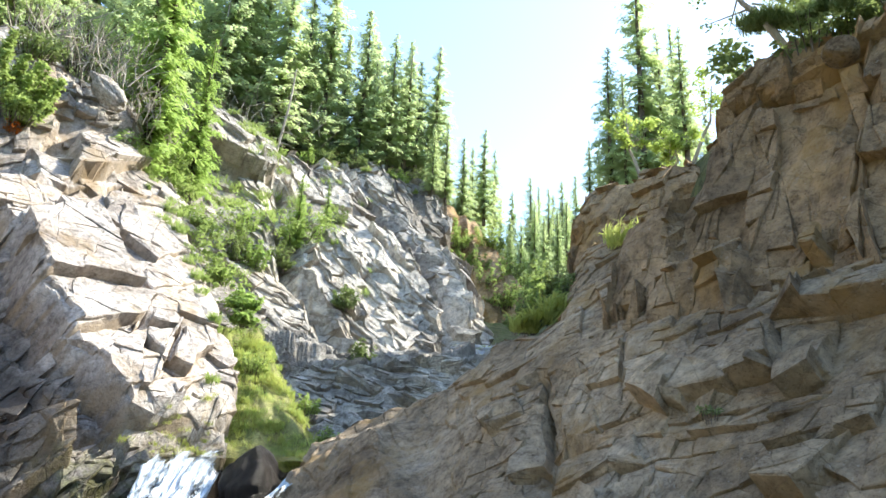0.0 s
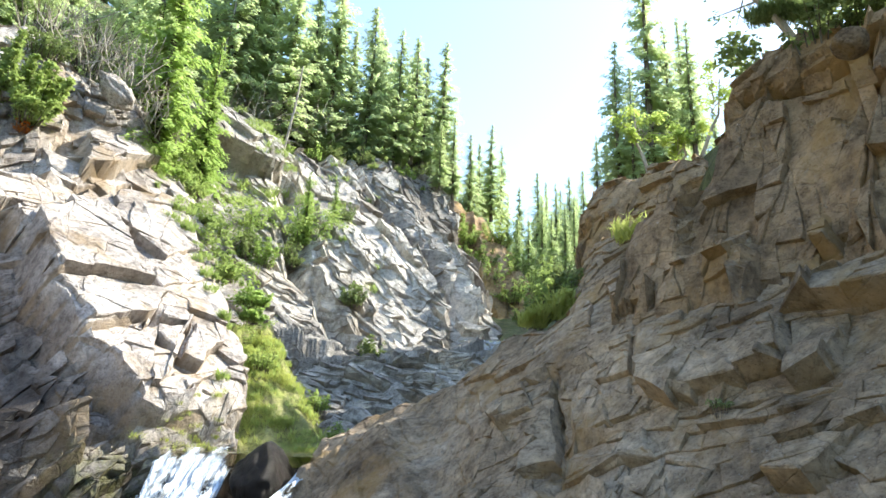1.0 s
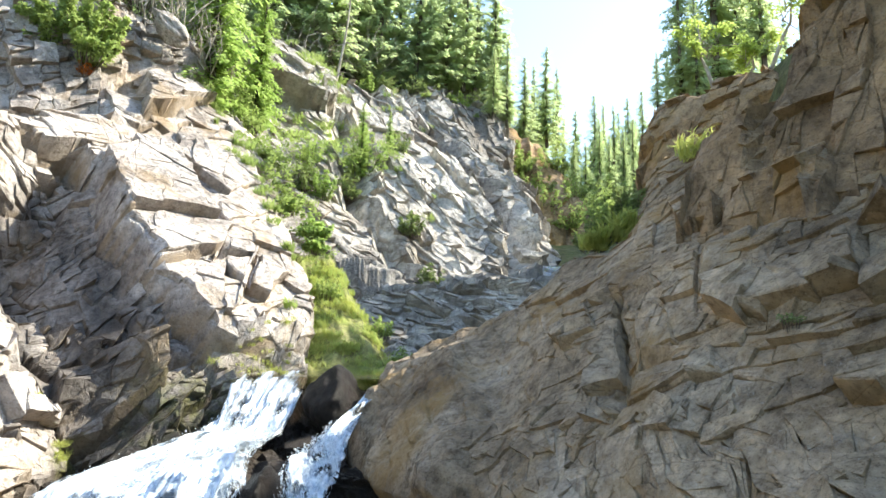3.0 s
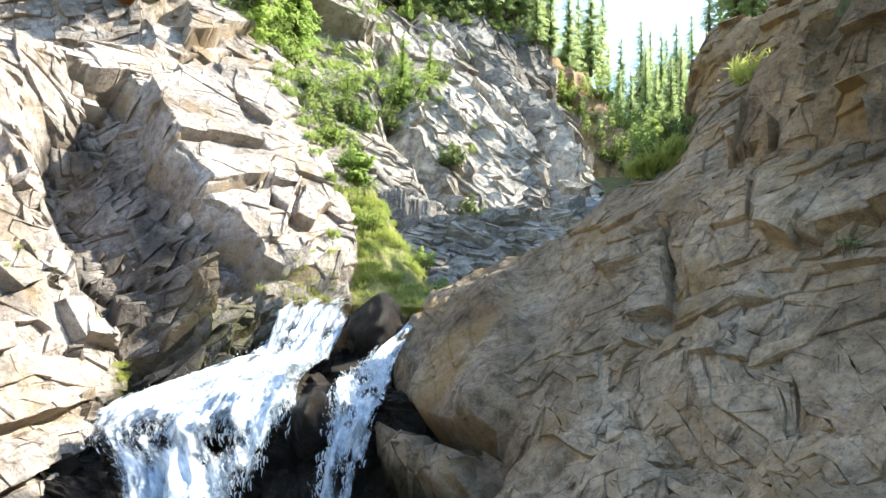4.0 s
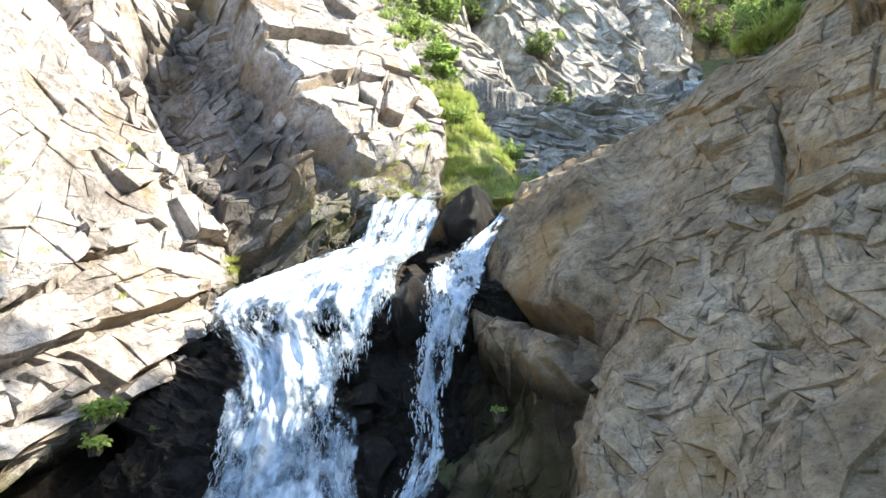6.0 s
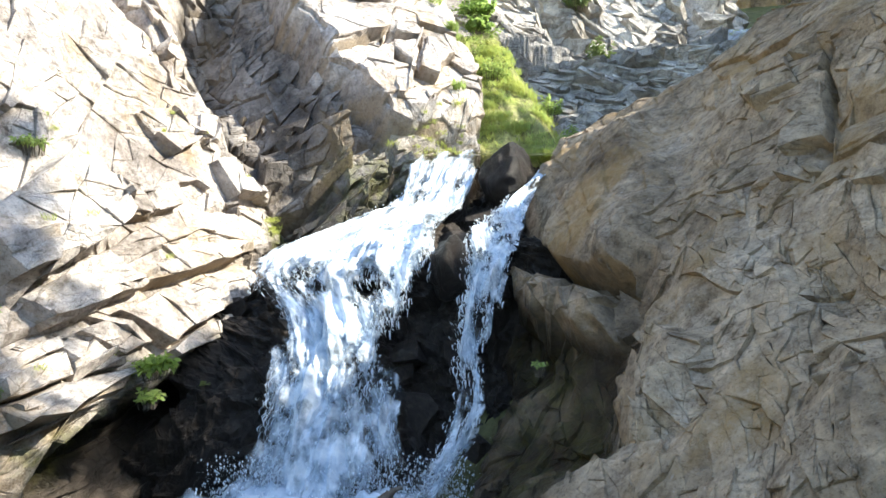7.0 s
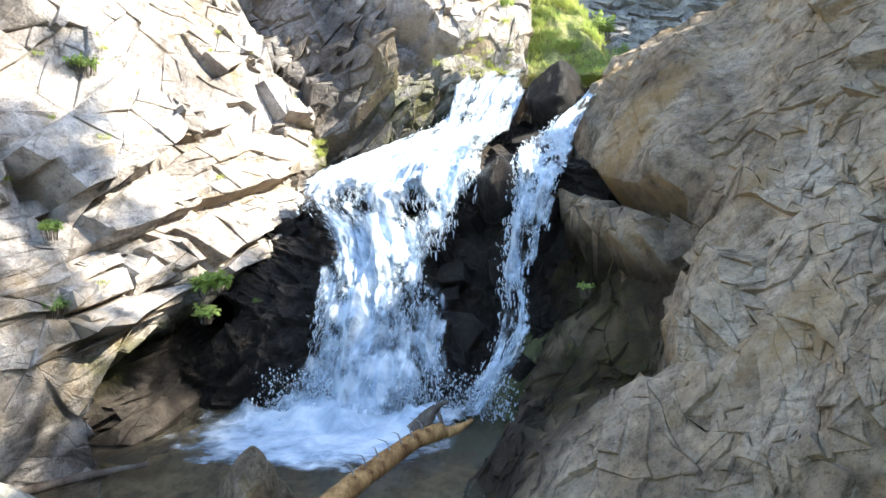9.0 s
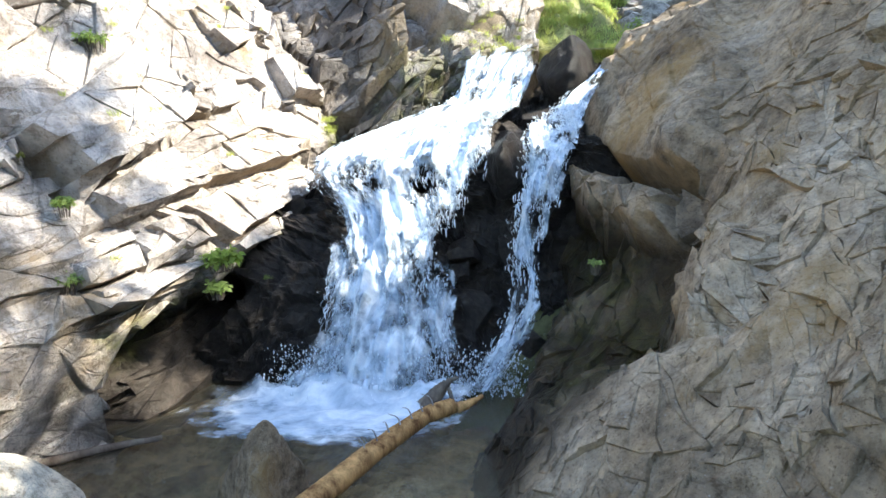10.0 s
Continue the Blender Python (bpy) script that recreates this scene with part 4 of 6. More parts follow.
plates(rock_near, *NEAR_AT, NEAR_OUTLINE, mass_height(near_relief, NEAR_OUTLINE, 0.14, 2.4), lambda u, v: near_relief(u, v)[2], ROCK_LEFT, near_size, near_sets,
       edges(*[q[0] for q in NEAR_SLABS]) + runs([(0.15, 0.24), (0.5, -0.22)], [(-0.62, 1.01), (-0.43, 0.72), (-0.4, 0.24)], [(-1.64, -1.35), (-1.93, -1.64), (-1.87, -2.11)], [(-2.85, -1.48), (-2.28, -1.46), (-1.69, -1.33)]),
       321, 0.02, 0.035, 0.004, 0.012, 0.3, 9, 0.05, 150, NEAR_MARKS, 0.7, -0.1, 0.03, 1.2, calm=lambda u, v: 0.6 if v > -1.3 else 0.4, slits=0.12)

FAR_AT = ((-3.75, 21.9, 10.5), (0.458, -0.596, 0.66))


def far_bend(u, v):
    """The dip of the strata, steep high up and flat towards the creek."""
    return -84 + 40 * soft(-v, 0.0, 5.0) + 22 * soft(-u, 0.0, 4.0)


def far_relief(u, v):
    h = 1.0 * fbm(u * 0.22, v * 0.22, 411, 3)
    x = u + 0.5 * fbm(u * 0.5, v * 0.3, 412, 3) + 0.05 * np.maximum(0, 3 - v) ** 1.5 * soft(-v, -3, 6)
    ridge = x / 1.3
    k = np.floor(ridge)
    a = ridge - k
    h = h + 0.5 * (0.3 + hash01(k, k * 0, 431)).reshape(np.shape(a)) * np.where(a < 0.8, a / 0.8, (1 - a) / 0.2) * soft(u, -3.5, -1.0)
    # gullies and ribs
    h = h - 0.8 * near(u, v, [(-1.9, 2.8), (-2.6, -2.2), (-1.8, -4.1), (-1.6, -5.9)], 0.7) - 0.5 * near(u, v, [(1.97, 7.9), (2.42, 2.5), (2.3, -1.8), (2.9, -4.0)], 0.5)
    h = h + slab(u, v, [(-5.4, 3.6), (-5.6, 7.6), (-3.3, 8.3), (-2.4, 6.0), (-2.2, 3.4), (-3.6, 2.9)], 0.9, 12.0, (-5.4, 3.2), (-2.2, 3.2), 0.05)
    beds = soft(fbm(x * 0.9, v * 0.12, 435, 4), -0.22, 0.22)
    return h, 0.05 * fbm(u * 3, v * 3, 414, 4), 0.15 + 0.9 * beds - 0.5 * soft(u, 1.8, 2.6) * soft(v, -1.5, 0.5)


FAR_OUTLINE = [(-12, 8.5), (-4.72, 7.6), (-3.24, 8.4), (-1.59, 7.1), (0.5, 7.4), (3.79, 8.85), (6.5, 10.4), (7.6, 9.6), (7.2, 6.6), (5.4, 2.49), (4.39, -1.57), (3.9, -3.6), (3.2, -8), (-2.84, -11), (-12, -11)]
rock_far = rock_face("cliff_far", *FAR_AT, FAR_OUTLINE, 0.09, far_relief, ROCK_FAR, 1.6, 2.0, 0.4, None, 0.12)
tagged(rock_far, "tall grey cliff with slanting dark strata", "cliff")
plates(rock_far, *FAR_AT, [(-7.5, 7.9)] + FAR_OUTLINE[1:13] + [(-2.84, -9.5), (-7.5, -6)], mass_height(far_relief, FAR_OUTLINE, 0.4, 2.0), lambda u, v: far_relief(u, v)[2], ROCK_FAR, lambda u, v: 0.28,
       lambda u, v: ((float(far_bend(u, v)), 0.45), (float(far_bend(u, v)) + 75, 1.2)),
       edges([(-5.4, 3.6), (-5.6, 7.6), (-3.3, 8.3), (-2.4, 6.0), (-2.2, 3.4), (-3.6, 2.9)]) + runs([(1.97, 7.92), (2.42, 2.53), (2.22, -1.81), (2.87, -3.97)], [(4.34, 8.85), (3.76, 4.0), (3.67, -0.71)], [(-0.83, -3.29), (0.72, -3.41), (2.19, -2.43)], [(-4.51, -4.79), (-2.86, -5.71), (-1.77, -6.94)], [(-1.96, 2.81), (-2.59, -2.19), (-1.79, -4.07), (-1.61, -5.89)], [(-0.68, -5.71), (1.67, -3.16), (3.23, -4.16)]),
       421, 0.07, 0.09, 0.012, 0.02, 0.5, 13, 0.16, 90, None, 3.0, -0.4, 0.07, spread=1.1, lean=0.6)

rock_end = rock_face("cliff_end", (2.25, 37.5, 14.77), (0.3, -0.8, 0.5),
    [(-6, 4.5), (-2.58, 4.6), (-0.76, 5.0), (0.29, 2.63), (1.05, -0.58), (1.2, -3.4), (2, -9), (-6, -9)], 0.15,
    far_relief, ROCK_CLIFF, 1.5, 1.5, 0.5)
tagged(rock_end, "weathered brown rock step with shrubs", "cliff")

LEDGE_AT = ((-8.25, 13.5, 9.9), (0.6, -0.7, 0.35))
LEDGE_OUTLINE = [(-9, 3.2), (-2.7, 2.9), (-1.56, 3.38), (-0.34, 2.3), (0.87, 1.77), (1.2, -1.5), (-1.5, -6.5), (-9, -6.5)]
rock_ledge = rock_face("rock_ledge", *LEDGE_AT, LEDGE_OUTLINE, 0.08, lambda u, v: cliff_relief(u * 0.5 + 3, v * 0.5), ROCK_LEFT, 0.9, 1.6, 0.25, None, 0.08)
tagged(rock_ledge, "pale grey rock ledge grown over with shrubs", "rock face")
plates(rock_ledge, *LEDGE_AT, [(-4.5, 3.0)] + LEDGE_OUTLINE[1:7] + [(-4.5, -5)], mass_height(lambda u, v: cliff_relief(u * 0.5 + 3, v * 0.5), LEDGE_OUTLINE, 0.25, 1.6), lambda u, v: cliff_relief(u, v)[2], ROCK_LEFT, lambda u, v: 0.16, steady((20, 0.6), (100, 0.9)), [], 461, 0.08, 0.12, 0.01, 0.025, 0.4, 9, 0.08, 40, None, 1.2, -0.3, 0.06)


# ---- water ----
def spline(pts, s):
    p = np.array(pts, float)
    p = np.vstack([2 * p[0] - p[1], p, 2 * p[-1] - p[-2]])
    x = np.clip(s, 0, 1) * (len(pts) - 1)
    i = np.minimum(x.astype(int), len(pts) - 2)
    t = (x - i)[..., None]
    a, b, c, d = p[i], p[i + 1], p[i + 2], p[i + 3]
    return 0.5 * (2 * b + (c - a) * t + (2 * a - 5 * b + 4 * c - d) * t**2 + (3 * b - a - 3 * c + d) * t**3)


FALL_LEFT = [(-4.07, 9.70, 3.41), (-3.89, 8.70, 2.74), (-4.22, 7.50, 2.38), (-4.59, 6.40, 1.98), (-3.99, 5.95, 1.55), (-3.82, 5.55, 0.94), (-3.97, 5.05, 0.02)]
FALL_RIGHT = [(-3.08, 10.10, 3.51), (-3.02, 8.80, 2.79), (-2.94, 7.60, 2.52), (-2.79, 7.05, 2.15), (-2.75, 6.65, 1.41), (-2.70, 6.25, 0.78), (-2.33, 5.75, 0.03)]
SIDE_LEFT = [(-2.09, 9.60, 3.29), (-2.38, 8.40, 2.72), (-2.44, 7.55, 2.49), (-2.39, 7.05, 1.99), (-2.34, 6.70, 1.38), (-2.25, 6.30, 0.70), (-2.41, 5.70, 0.03)]
SIDE_RIGHT = [(-1.93, 9.60, 3.37), (-2.02, 8.50, 2.79), (-1.95, 7.65, 2.39), (-1.94, 7.15, 1.95), (-1.96, 6.75, 1.29), (-1.86, 6.35, 0.81), (-2.15, 5.85, 0.11)]


def course(left, right, a, s):
    return spline(left, s) * (1 - a)[..., None] + spline(right, s) * a[..., None]


def attribute(n, name):
    x = n.new("ShaderNodeAttribute")
    x.attribute_name = name
    return x.outputs["Fac"]


def water_material(name, wide, long):
    """White broken water: streaks along the flow, open where it runs thin."""
    m, n, l, b = material(name, 0.4, 0.4)
    co = n.new("ShaderNodeCombineXYZ")
    l.new(attribute(n, "across"), co.inputs[0])
    l.new(attribute(n, "along"), co.inputs[1])
    f = noise_node(n, l, co.outputs[0], 1.0, 7, 0.6, (wide, long, 1.0))
    f2 = noise_node(n, l, co.outputs[0], 1.0, 6, 0.7, (wide * 3.5, long * 2.2, 1.0))
    both = math_node(n, l, "ADD", math_node(n, l, "MULTIPLY", f, 0.78), math_node(n, l, "MULTIPLY", f2, 0.22))
    l.new(ramp(n, l, both, [(0.36, (0.26, 0.35, 0.45)), (0.48, (0.5, 0.58, 0.67)), (0.6, (0.76, 0.8, 0.84))]), b.inputs["Base Color"])
    dens = math_node(n, l, "ADD", both, attribute(n, "dens"))
    l.new(ramp(n, l, dens, [(0.41, (0, 0, 0)), (0.66, (1, 1, 1))]), b.inputs["Alpha"])
    bump = n.new("ShaderNodeBump")
    bump.inputs["Strength"].default_value, bump.inputs["Distance"].default_value = 0.9, 0.05
    l.new(both, bump.inputs["Height"])
    l.new(bump.outputs[0], b.inputs["Normal"])
    return m


FALLING = water_material("falling_water", 7.0, 3.6)
FOAM = water_material("foam", 3.0, 3.0)
STRAND, sn, sl, sb = material("water_strands", 0.35, 0.5)
sb.inputs["Base Color"].default_value = (0.72, 0.78, 0.84, 1)
st = sn.new("ShaderNodeBsdfTranslucent")
st.inputs["Color"].default_value = (0.84, 0.9, 0.95, 1)
sm = sn.new("ShaderNodeMixShader")
sm.inputs[0].default_value = 0.4
sl.new(sb.outputs[0], sm.inputs[1])
sl.new(st.outputs[0], sm.inputs[2])
sl.new(sm.outputs[0], sn["Material Output"].inputs["Surface"])


def part(name, me, parent, label="", kind=""):
    ob = new(name, me)
    ob.parent = parent
    return tagged(ob, label, kind=kind)


def main_density(a, s):
    d = 0.2 - 0.17 * soft(s, 0.42, 0.6) * soft(a, 0.5, 0.75) - 0.05 * soft(s, 0.45, 0.6)
    d = d + 0.16 * soft(s, 0.75, 0.95) - 0.3 * soft(np.abs(a - 0.5), 0.34, 0.54) - 0.25 * (1 - soft(s, 0.0, 0.05))
    return d - 0.16 * np.exp(-(((a - 0.3) / 0.12) ** 2 + ((s - 0.5) / 0.05) ** 2)) + 0.55 * fbm(a * 6, s * 9, 77, 4) - 0.02


def side_density(a, s):
    return 0.2 - 0.3 * soft(np.abs(a - 0.5), 0.25, 0.55) - 0.12 * soft(s, 0.5, 0.75) + 0.55 * fbm(a * 3, s * 12, 78, 4) - 0.02


def water_sheet(name, left, right, parent, width, density, seed, out=0.0):
    a, s = np.meshgrid(np.linspace(-0.03, 1.03, 140), np.linspace(0, 1, 320))
    P = course(left, right, a, s)
    lump = out + (0.13 * fbm(a * width * 6, s * 6, seed, 3) + 0.11 * fbm(a * width * 13, s * 15, seed + 7, 4)) * soft(s, 0.02, 0.12) + 0.06 * np.sin(a * 3.14) * soft(s, 0.3, 0.6)
    P[..., 0] += 0.1 * fbm(a * 3, s * 4, seed + 9, 4)
    P[..., 1] -= lump
    P[..., 2] += lump * 0.8
    return part(name, grid_mesh(name, P[..., 0], P[..., 1], P[..., 2], np.ones(a.shape, bool), FALLING, {"along": s * 6.5, "across": a * width, "dens": density(a, s)}), parent)


def strands(name, left, right, parent, count, density, seed, width):
    """Chains of falling drops and torn threads of water."""
    rng = np.random.default_rng(seed)
    verts, faces = [], []
    made = 0
    while made < count:
        a0, s0 = rng.random() * 1.06 - 0.03, 0.1 + 0.86 * rng.random()
        if rng.random() > 0.45 + 2.2 * density(np.array([a0]), np.array([s0]))[0]:
            continue
        made += 1
        chain = rng.integers(1, 5)
        for _ in range(chain):
            ln, w = 0.004 + 0.02 * rng.random() ** 2, 0.003 + 0.008 * rng.random() ** 2.5
            s0 = s0 + ln * 0.6 + 0.01 * rng.random()
            if s0 > 0.985:
                break
            k = 5
            s = np.linspace(s0, min(1, s0 + ln), k)
            a = a0 + (0.012 / width) * rng.normal() + 0.02 * (rng.random() - 0.5) * np.linspace(0, 1, k)
            c = course(left, right, a, s)
            off = (0.02 + 0.16 * rng.random() ** 2) * np.sin(np.linspace(0.6, 2.5, k))
            c[:, 1] -= off
            c[:, 2] += off * 0.5
            wid = w * np.sin(np.linspace(0.25, 2.9, k))
            base = len(verts)
            for q, ww in zip(c, wid):
                verts += [(q[0] - ww, q[1], q[2]), (q[0], q[1] - ww, q[2]), (q[0] + ww, q[1], q[2])]
            for i in range(k - 1):
                o = base + 3 * i
                faces += [(o, o + 1, o + 4, o + 3), (o + 1, o + 2, o + 5, o + 4)]
    return part(name, mesh_from(name, verts, faces, STRAND, True), parent)


waterfall = tagged(new("waterfall"), "white waterfall pouring over dark rock into the pool", "waterfall")
water_sheet("main_fall", FALL_LEFT, FALL_RIGHT, waterfall, 1.6, main_density, 501)
water_sheet("front_veil", FALL_LEFT, FALL_RIGHT, waterfall, 1.55, lambda a, s: main_density(a, s) - 0.06, 531, 0.1)
strands("main_spray", FALL_LEFT, FALL_RIGHT, waterfall, 4200, main_density, 502, 1.6)
water_sheet("side_fall", SIDE_LEFT, SIDE_RIGHT, waterfall, 0.45, side_density, 503)
strands("side_spray", SIDE_LEFT, SIDE_RIGHT, waterfall, 800, side_density, 504, 0.45)

# rock behind the fall
a, s = np.meshgrid(np.linspace(-0.9, 1.9, 200), np.linspace(-0.05, 1.1, 200))
P = course(FALL_LEFT, FALL_RIGHT, a, s)
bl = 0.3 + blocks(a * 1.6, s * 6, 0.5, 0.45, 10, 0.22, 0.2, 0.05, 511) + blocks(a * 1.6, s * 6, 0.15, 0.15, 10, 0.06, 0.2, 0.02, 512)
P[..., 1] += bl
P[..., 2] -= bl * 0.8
# wet rock, darkened further in place of a shadow missing left of the fall
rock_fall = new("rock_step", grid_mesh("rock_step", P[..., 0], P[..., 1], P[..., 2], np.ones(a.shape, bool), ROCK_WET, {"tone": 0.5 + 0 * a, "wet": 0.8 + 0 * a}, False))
tagged(rock_fall, "dark wet rock step behind the falling water", "rock face")


def splash(name, rows, count, seed, size):
    """Drops thrown up round (x, y, z, radius, height) rows."""
    rng = random.Random(seed)
    vs, fs = [], []
    for _ in range(count):
        x, y, z, r, h = rows[rng.randrange(len(rows))]
        k, w = rng.gauss(0, 0.5) * r, rng.gauss(0, 0.5) * r
        c = Vector((x + k, y + w, z + h * rng.random() ** 2.2))
        s = size * (0.3 + rng.random() ** 3 * 1.6)
        o = len(vs)
        vs += [tuple(c + Vector(d) * s * rng.uniform(0.6, 1.4)) for d in ((1, 0, 0), (-1, 0, 0), (0, 1, 0), (0, -1, 0), (0, 0, 1.6), (0, 0, -1.6))]
        fs += [(o + a, o + b, o + c_) for a, b, c_ in ((0, 2, 4), (2, 1, 4), (1, 3, 4), (3, 0, 4), (2, 0, 5), (1, 2, 5), (3, 1, 5), (0, 3, 5))]
    return part(name, mesh_from(name, vs, fs, STRAND, True), waterfall, kind="stuff")


splash("foot_splash", [tuple(course(FALL_LEFT, FALL_RIGHT, np.array([k / 12 * 1.25 - 0.05]), np.array([0.985]))[0]) + (0.2, 0.4) for k in range(13)], 5200, 561, 0.007)
splash("brow_splash", [tuple(course(FALL_LEFT, FALL_RIGHT, np.array([-0.03]), np.array([s_]))[0]) + (0.1, 0.16) for s_ in np.linspace(0.2, 0.55, 12)], 400, 562, 0.006)


def boulder(name, centre, size, seed, mat, label, turn=(0, 0, 0), rough=0.25, detail=4, wet=0.0):
    bm = bmesh.new()
    bmesh.ops.create_icosphere(bm, subdivisions=detail, radius=1)
    rng = random.Random(seed)
    cuts = [Vector((rng.uniform(-1, 1), rng.uniform(-1, 1), rng.uniform(-1, 1))).normalized() for _ in range(9)]
    for vert in bm.verts:
        c = vert.co.copy()
        for q in cuts:
            over = c.dot(q) - 0.72
            if over > 0:
                c -= q * over * 0.85
        c *= 1 + rough * 0.5 * noise.fractal(vert.co * 2.2 + Vector((seed, 0, 0)), 1.0, 2.0, 5)
        vert.co = c
    me = bpy.data.meshes.new(name)
    bm.to_mesh(me)
    bm.free()
    me.materials.append(mat)
    me.shade_smooth()
    me.attributes.new("tone", "FLOAT", "POINT").data.foreach_set("value", [0.5] * len(me.vertices))
    me.attributes.new("wet", "FLOAT", "POINT").data.foreach_set("value", [wet] * len(me.vertices))
    ob = new(name, me)
    ob.matrix_world = pose(*centre, *turn) @ Matrix.Diagonal((*size, 1))
    return tagged(ob, label, "boulder")


boulder("boulder", (-2.55, 9.5, 3.15), (0.42, 0.5, 0.48), 3, ROCK_WET, "dark wet boulder splitting the stream at the lip of the fall", wet=0.9)
boulder("boulder", (-2.58, 7.15, 2.12), (0.25, 0.28, 0.36), 8, ROCK_WET, "dark wet boulder standing between two streams of water", wet=0.9)

# creek bed above the fall
u, v = np.meshgrid(np.linspace(-4.6, 1.6, 150), np.linspace(12.4, 19.0, 160))
bed = creek_z(v) + 0.25 * np.maximum(0, np.abs(u - creek_x(v)) - 0.8) + 0.3 + blocks(u, v, 0.9, 0.7, 20, 0.5, 0.5, 0.2, 541) + blocks(u, v, 0.3, 0.3, 10, 0.15, 0.4, 0.05, 542)
creek_bed = new("creek_bed", grid_mesh("creek_bed", u, v, bed, np.ones(u.shape, bool), ROCK_FAR, {"tone": blocks(u, v, 0.9, 0.7, 20, 0, 0, 0, 541, tone=True), "wet": 0.3 + 0 * u}, False))
tagged(creek_bed, "shaded grey rocks of the upper creek bed", "creek bed", kind="structure")

def sill_relief(u, v):
    h = 0.4 * fbm(u * 0.6, v * 0.6, 541, 3) + ledges(u, v, -20, 0.7, 0.25, 543, 0.3)
    return h, 0.04 * fbm(u * 4, v * 4, 544, 4), 0.35 + 0.7 * fbm(u * 0.9, v * 0.9, 545, 4)


SILL_OUTLINE = [(-2.6, -2.4), (-2.6, 1.0), (-1.0, 1.3), (0.5, 1.5), (2.6, 1.3), (2.6, -2.4)]
rock_sill = rock_face("rock_sill", (-1.3, 15.2, 4.9), (0.1, -0.78, 0.62), SILL_OUTLINE, 0.06, sill_relief, ROCK_FAR, 0.5, 2.0, 0.2, None, 0.06)
plates(rock_sill, (-1.3, 15.2, 4.9), (0.1, -0.78, 0.62), SILL_OUTLINE, mass_height(sill_relief, SILL_OUTLINE, 0.2, 2.0), lambda u, v: sill_relief(u, v)[2], ROCK_FAR, lambda u, v: 0.07, steady((-18, 0.3), (60, 0.9)), [], 545, 0.06, 0.12, 0.008, 0.02, 0.35, 9, 0.06, 40, None, 0.7, -0.2, 0.05)
tagged(rock_sill, "shaded grey layered rock sill across the upper creek", "rock face")

# pool
POOL, pn_, pl_, pb_ = material("pool_water", 0.06, 0.5)
pb_.inputs["Base Color"].default_value = (0.7, 0.62, 0.46, 1)
pb_.inputs["Transmission Weight"].default_value = 0.92
pb_.inputs["IOR"].default_value = 1.33
pco = pn_.new("ShaderNodeTexCoord").outputs["Object"]
pbump = pn_.new("ShaderNodeBump")
pbump.inputs["Strength"].default_value, pbump.inputs["Distance"].default_value = 0.5, 0.04
pl_.new(noise_node(pn_, pl_, pco, 4.0, 4, 0.55), pbump.inputs["Height"])
pl_.new(pbump.outputs[0], pb_.inputs["Normal"])
u, v = np.meshgrid(np.linspace(-8, 2.5, 210), np.linspace(-3, 6.5, 190))
bed = -0.3 + blocks(u, v, 0.35, 0.35, 20, 0.14, 0.5, 0.05, 551) + blocks(u, v, 0.12, 0.12, 0, 0.05, 0.5, 0.02, 552) + 0.1 * fbm(u, v, 553, 3)
pool_bed = new("pool_bed", grid_mesh("pool_bed", u, v, bed, np.ones(u.shape, bool), BED, {"tone": blocks(u, v, 0.35, 0.35, 20, 0, 0, 0, 551, tone=True)}, False))
tagged(pool_bed, "brown stony bed of the shallow pool", "pool bed", kind="structure")
u, v = np.meshgrid(np.linspace(-9, 4, 120), np.linspace(-14, 8, 160))
pool = new("water", grid_mesh("water", u, v, 0.015 * fbm(u * 2, v * 2, 61, 3), np.ones(u.shape, bool), POOL))
tagged(pool, "shallow clear brown pool below the fall", "water", kind="structure")
u, v = np.meshgrid(np.linspace(-4.25, -1.75, 80), np.linspace(9.72, 13.0, 80))
up = 3.5 + 0.07 * (v - 10) + 0.02 * fbm(u * 3, v * 3, 63, 3)
stream = new("water_upper", grid_mesh("water_upper", u, v, up, np.ones(u.shape, bool), POOL))
tagged(stream, "shaded creek above the fall", "water", kind="structure")
u, v = np.meshgrid(np.linspace(-0.6, 0.6, 40), np.linspace(-0.8, 0.8, 50))
reach_ = new("water_upstream", grid_mesh("water_upstream", 0.35 + u + 0.25 * v, 17.5 + v, 6.45 + 0.5 * v + 0.05 * fbm(u * 4, v * 4, 64, 3), np.ones(u.shape, bool), POOL))
tagged(reach_, "sky-blue creek water above the grey sill", "water", kind="structure")
u, v = np.meshgrid(np.linspace(-1.15, 1.0, 70), np.linspace(-1.0, 1.3, 60))
fx, fy = -3.4 + u * 1.15 + v * 0.25, 4.95 + v * 0.75 + u * 0.35
rad = np.hypot(u, v * 0.9) + 0.25 * fbm(u * 3, v * 3, 66, 3)
fz = 0.03 + 0.2 * np.exp(-(((v - 0.42 - 0.1 * u) / 0.36) ** 2)) * np.maximum(0, 0.65 + 1.3 * fbm(u * 4, v * 4, 67, 5)) + 0.03 * fbm(u * 9, v * 9, 68, 3)
foam = new("foam", grid_mesh("foam", fx, fy, fz, rad < 1.05, FOAM, {"along": v, "across": u, "dens": 0.25 - 0.34 * soft(rad, 0.4, 1.05)}))
tagged(foam, "white foam boiling at the foot of the fall", "foam", kind="stuff")


